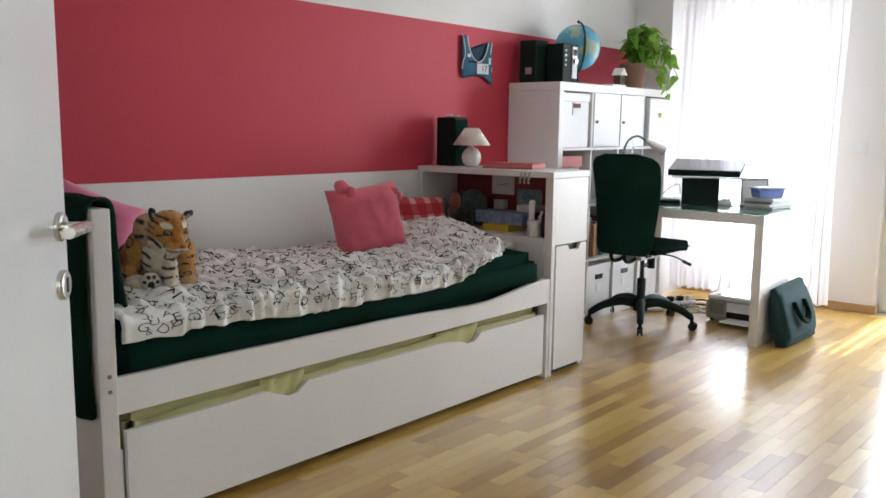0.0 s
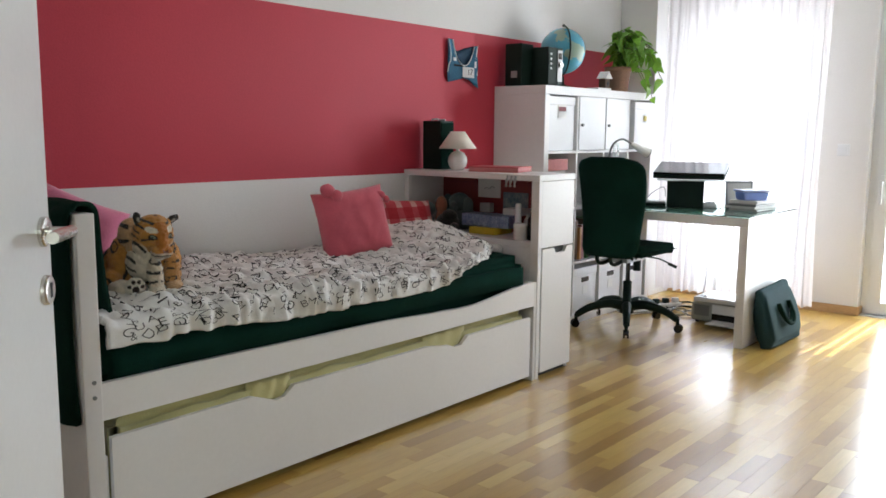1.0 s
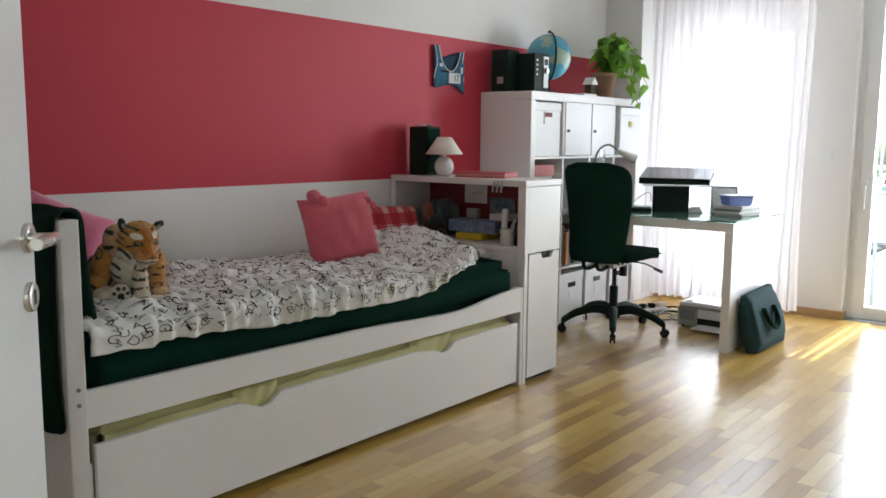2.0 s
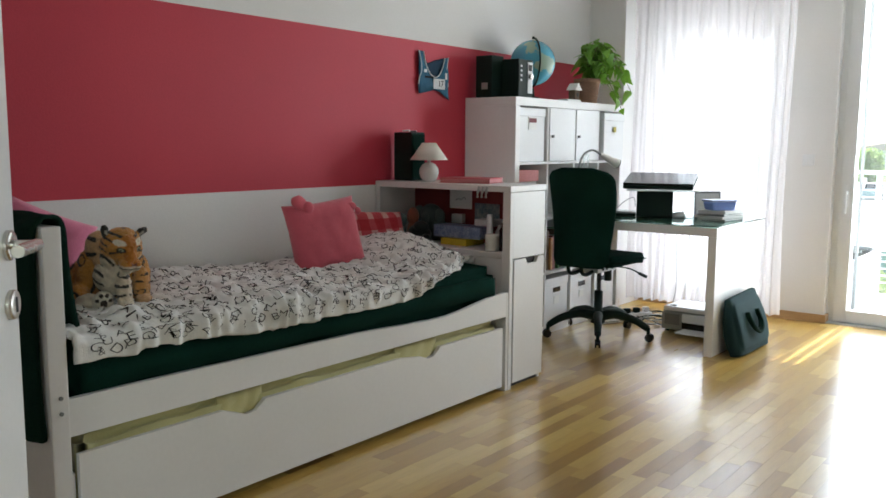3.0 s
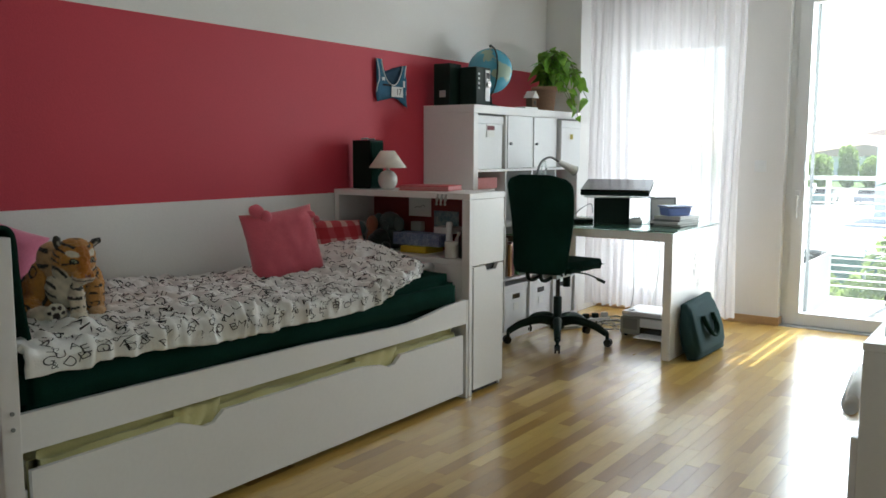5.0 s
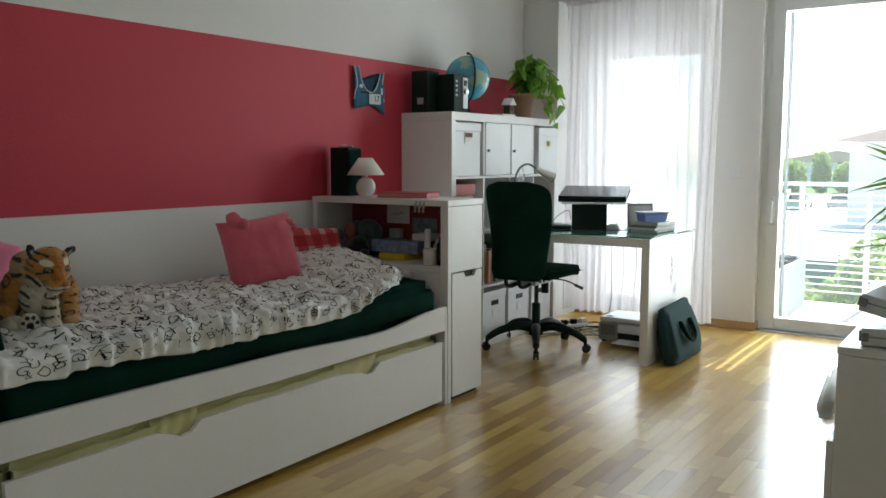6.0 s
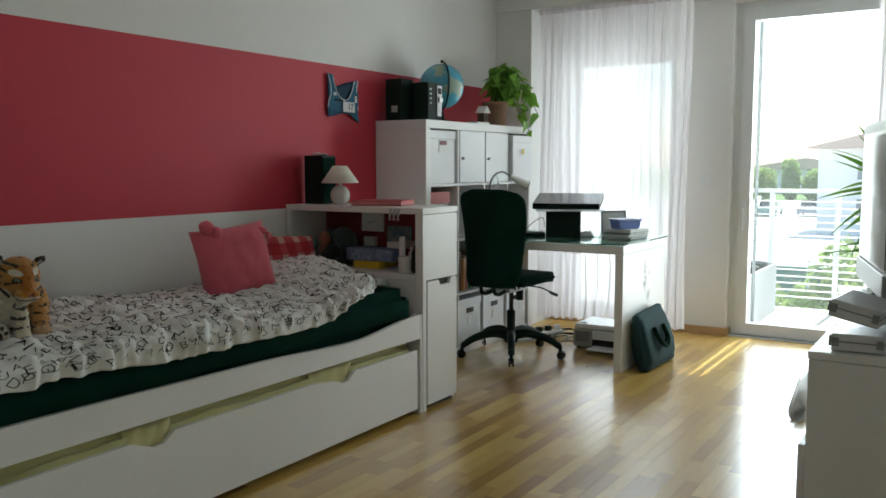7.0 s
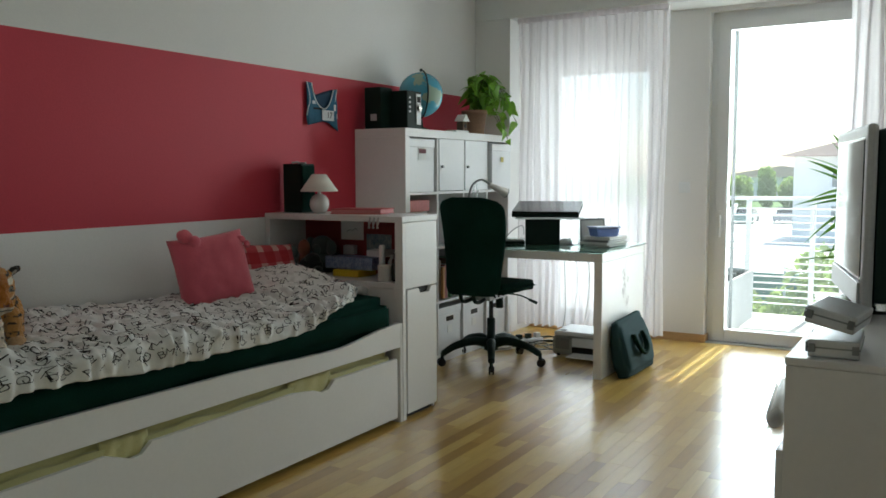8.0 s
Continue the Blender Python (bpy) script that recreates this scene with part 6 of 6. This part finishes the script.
# ---- balcony ----
setting("balcony_floor", B(6.44, 7.90, -1.6, 2.6, -0.22, -0.03, bevel=0), "tiles", "pale concrete balcony floor", "balcony")
# added out of view: its gaps let the sun reach the floor as stripes
cn = thing("sun_stripe_mask", (6.45, 0.5, 2.56), "unseen slatted canopy added to cut the sun into stripes", "canopy")
part("slab", B(6.44, 8.3, -1.6, 1.13, 2.56, 2.68, bevel=0), "concrete", cn), part("slab", B(6.44, 8.3, 1.592, 2.6, 2.56, 2.68, bevel=0), "concrete", cn)
for k in range(7):
    part("slat", B(6.44, 8.3, 1.13 + 0.066 * k, 1.170 + 0.066 * k, 2.58, 2.66, bevel=0), "concrete", cn)
pl = thing("planter", (7.0, 1.58, -0.03), "grey fibre-cement planter on the balcony", "planter")
part("side_panel", B(6.47, 7.62, 1.428, 1.450, -0.03, 0.385), "concrete", pl), part("side_panel", B(6.47, 7.62, 1.735, 1.76, -0.03, 0.385), "concrete", pl)
part("end_panel", B(6.47, 6.495, 1.451, 1.734, -0.03, 0.385), "concrete", pl), part("end_panel", B(7.595, 7.62, 1.451, 1.734, -0.03, 0.385), "concrete", pl)
part("soil", B(6.496, 7.594, 1.451, 1.734, 0.20, 0.29, bevel=0), "bark", pl)
for k in range(3):
    x = 6.60 + 0.33 * k
    t = thing("plant_pot", (x + 0.13, 1.58, 0.29), "black plastic nursery pot in the planter", "pot", "pots in the planter")
    part("body", lathe(bmesh.new(), [(0.09, 0), (0.095, 0.003), (0.115, 0.10), (0.122, 0.10), (0.122, 0.115), (0.11, 0.115)], (x + 0.13, 1.58, 0.291), 24), "blackplastic", t, smooth=True)
rg = thing("balcony_railing", (7.72, 0.5, -0.03), "galvanised steel balcony railing with horizontal bars", "railing")
for y in (-1.5, -0.2, 0.98, 1.50, 2.5):
    part("post", B(7.70, 7.74, y - 0.02, y + 0.02, -0.03, 0.98), "steel", rg)
part("handrail", B(7.69, 7.75, -1.6, 2.6, 0.981, 1.015, bevel=0.006), "steel", rg)
for k in range(15):
    part("bar", cyl(bmesh.new(), (7.72, -1.6, 0.09 + 0.0585 * k), (7.72, 2.6, 0.09 + 0.0585 * k), 0.0060, seg=8), "steel", rg)
ar = thing("awning_rod", (6.52, 1.365, 0.0), "dark vertical rod with white brackets by the door", "rod")
part("rod", cyl(bmesh.new(), (6.52, 1.382, -0.03), (6.52, 1.382, 2.6), 0.012), "grey", ar)
for z in (0.76, 0.98, 1.27):
    part("bracket", B(6.50, 6.545, 1.35, 1.372, z - 0.012, z + 0.012), "pvc", ar)

# ---- the view ----
setting("ground", B(8.5, 1500, -900, 900, -3.6, -3.4, bevel=0), "grass", "lawn and fields below the balcony", "ground")
setting("pavement", B(22, 120, -60, 60, -3.398, -3.38, bevel=0), "tiles", "pale paved parking ground", "pavement")


def shrub(name, x, y, z0, w, d, h, n, seed, label, cat, size=0.16, trunk=False, material="foliage"):
    r = random.Random(seed)
    t = thing(name, (x, y, z0), label, cat, "trees and shrubs outside")
    vs, fs = [], []
    for _ in range(n):
        while True:
            p = Vector((r.uniform(-1, 1), r.uniform(-1, 1), r.uniform(-1, 1)))
            if 0.25 < p.length < 1 + 0.25 * noise.noise(p * 2 + Vector((seed, 0, 0))):
                break
        c = Vector((p.x * w / 2, p.y * d / 2, h * (0.5 + 0.5 * p.z)))
        if trunk:
            c.z = h * 0.3 + c.z * 0.7
        a, b = Vector((r.gauss(0, 1), r.gauss(0, 1), r.gauss(0, 1))).normalized(), Vector((r.gauss(0, 1), r.gauss(0, 1), r.gauss(0, 1))).normalized()
        b = (b - a * b.dot(a)).normalized()
        s = size * r.uniform(0.6, 1.3)
        k = len(vs)
        vs += [c - a * s, c + b * s * 0.45, c + a * s, c - b * s * 0.45]
        fs.append((k, k + 1, k + 2, k + 3))
    me = bpy.data.meshes.new("crown")
    me.from_pydata(vs, [], fs)
    me.materials.append(M[material])
    ob = new("crown", me)
    ob.parent = t
    tagged(ob, kind="stuff")
    bm = tube(bmesh.new(), arc([(0, 0, 0), (0.02 * h, 0, 0.25 * h), (0, 0.02 * h, 0.55 * h)], 8), [0.05 * h] * 3 + [0.04 * h] * 3 + [0.02 * h] * 3, 8)
    for a in (0.5, 2.4, 4.4):
        tube(bm, [(0, 0, 0.3 * h), (0.18 * w * math.cos(a), 0.18 * d * math.sin(a), 0.5 * h), (0.3 * w * math.cos(a), 0.3 * d * math.sin(a), 0.68 * h)], [0.02 * h, 0.014 * h, 0.006 * h], 6)
    part("trunk", bm, "bark", t, world=False)


shrub("shrub", 10.6, 1.10, -3.4, 1.7, 1.7, 3.75, 9000, 1, "large light green shrub in front of the balcony", "shrub", 0.075)
shrub("shrub", 11.4, 2.10, -3.4, 1.5, 1.2, 3.15, 4500, 2, "rounded green shrub below the railing", "shrub", 0.075)
shrub("shrub", 11.8, 0.0, -3.4, 1.8, 1.5, 3.9, 5000, 3, "tall light green shrub beyond the railing", "shrub", 0.08)
fn = thing("garden_fence", (11.9, 2.4, -3.4), "green garden fence panels", "fence")
for k in range(6):
    y = 1.4 + 0.5 * k
    part("panel", B(12.2, 12.24, y, y + 0.46, -3.4, -0.15), "greenfence", fn)
    part("post", B(12.18, 12.26, y + 0.465, y + 0.495, -3.4, -0.05), "steel", fn)
for k, (x, y, h, w) in enumerate(((120, 24.5, 4.4, 3.4), (122, 21.4, 5.6, 2.6), (124, 18.6, 4.2, 3.6), (126, 15.4, 4.4, 4.0), (128, 28.0, 4.2, 4.0), (127, 12.0, 4.0, 4.2))):
    shrub("tree", x, y, -3.4, w, w, h, 2600, 20 + k, "distant green tree beyond the car park", "tree", 0.24)


def house(x, y0, y1, z1, depth, label):
    t = thing("house", (x + depth / 2, (y0 + y1) / 2, -3.4), label, "house", "houses outside")
    part("wall", B(x, x + depth, y0, y1, -3.4, z1, bevel=0), "render", t)
    ov = 0.9
    pts = [(x - ov, y0 - ov, z1 + 0.02), (x - ov, y1 + ov, z1 + 0.02), (x - ov, (y0 + y1) / 2, z1 + 1.9)]
    part("roof", prism(bmesh.new(), pts, (depth + 2 * ov, 0, 0)), "roof", t)
    for f in (0.12, 0.45, 0.75):
        for z in (-2.2, 0.2):
            y = y0 + (y1 - y0) * f
            w = part("window", B(x - 0.06, x - 0.005, y, y + 1.1, z, z + 1.3), "pvc", t)
            part("pane", B(x - 0.075, x - 0.065, y + 0.1, y + 1.0, z + 0.1, z + 1.2, bevel=0), "grey", w)


house(62, -4.5, 9.2, 2.35, 9, "white rendered house with a tiled roof")
house(150, 14, 34, 0.6, 10, "long pale house in the distance")


def car(x, y, color, label):
    k = "car" + str(len(M))
    M[k] = mat("car_paint", color, 0.25, coat=0.6)
    t = thing("parked_car", (x, y, -3.38), label, "car", "parked cars")
    bm = prism(bmesh.new(), [(x + a, y - 0.85, -3.38 + b) for a, b in ((-2.1, 0.3), (2.1, 0.3), (2.1, 0.85), (1.3, 0.95), (-1.0, 0.95), (-2.1, 0.8))], (0, 1.7, 0))
    part("body", bm, k, t)
    bm = prism(bmesh.new(), [(x + a, y - 0.72, -3.38 + b) for a, b in ((-0.95, 0.952), (1.7, 0.952), (1.35, 1.42), (-0.35, 1.45))], (0, 1.44, 0))
    part("cabin", bm, "gloss_black", t)
    for a in (-1.3, 1.3):
        for s in (-0.86, 0.72):
            w = part("wheel", cyl(bmesh.new(), (x + a, y + s, -3.06), (x + a, y + s + 0.14, -3.06), 0.32), "blackplastic", t)


car(82, 16.2, (0.12, 0.22, 0.22), "parked dark green car")
car(84, 13.0, (0.25, 0.27, 0.32), "parked grey blue car")
car(85, 10.4, (0.5, 0.5, 0.52), "parked silver car outside")

# ---- parquet strips ----
def parquet():
    r = random.Random(21)
    floor = bpy.data.objects["floor"]
    strips, w = [], 0.058
    y, k = YR, 0
    while y < YW:
        x = XD - r.uniform(0.05, 0.45)
        y1 = min(y + w, YW)
        while x < XW + 0.06:
            ln = r.choice((0.24, 0.29, 0.34, 0.39, 0.44, 0.50))
            x1 = min(x + ln, XW + 0.06)
            if x1 > XD - 0.19:
                strips.append((max(x, -0.12), x1, y, y1))
            x += ln
        y += w
    near = [s for s in strips if 1.2 < (s[0] + s[1]) / 2 < 4.6 and 0.35 < s[2] < 2.25]
    near = near[:300]
    rest = [s for s in strips if s not in near]
    meshes = {}
    for x0, x1, y0, y1 in near:
        key = (round(x1 - x0, 3), round(y1 - y0, 4))
        if key not in meshes:
            bm = box(bmesh.new(), 0.0004, key[0] - 0.0004, 0.0003, key[1] - 0.0003, -0.0115, 0.0)
            me = bpy.data.meshes.new("parquet_strip")
            bm.to_mesh(me)
            bm.free()
            me.materials.append(M["parquet"])
            meshes[key] = me
        ob = new("parquet_strip", meshes[key])
        ob.location = (x0, y0, 0)
        ob.parent = floor
    vs, fs = [], []
    for x0, x1, y0, y1 in rest:
        b = len(vs)
        x0, x1, y0, y1 = x0 + 0.0004, x1 - 0.0004, y0 + 0.0003, y1 - 0.0003
        vs += [(x0, y0, -0.0115), (x1, y0, -0.0115), (x1, y1, -0.0115), (x0, y1, -0.0115), (x0, y0, 0), (x1, y0, 0), (x1, y1, 0), (x0, y1, 0)]
        fs += [(b + 4, b + 5, b + 6, b + 7), (b, b + 1, b + 5, b + 4), (b + 1, b + 2, b + 6, b + 5), (b + 2, b + 3, b + 7, b + 6), (b + 3, b, b + 4, b + 7)]
    me = bpy.data.meshes.new("parquet_field")
    me.from_pydata(vs, [], fs)
    me.materials.append(M["parquet"])
    ob = new("parquet_field", me)
    ob.parent = floor
    tagged(ob, kind="stuff")


parquet()
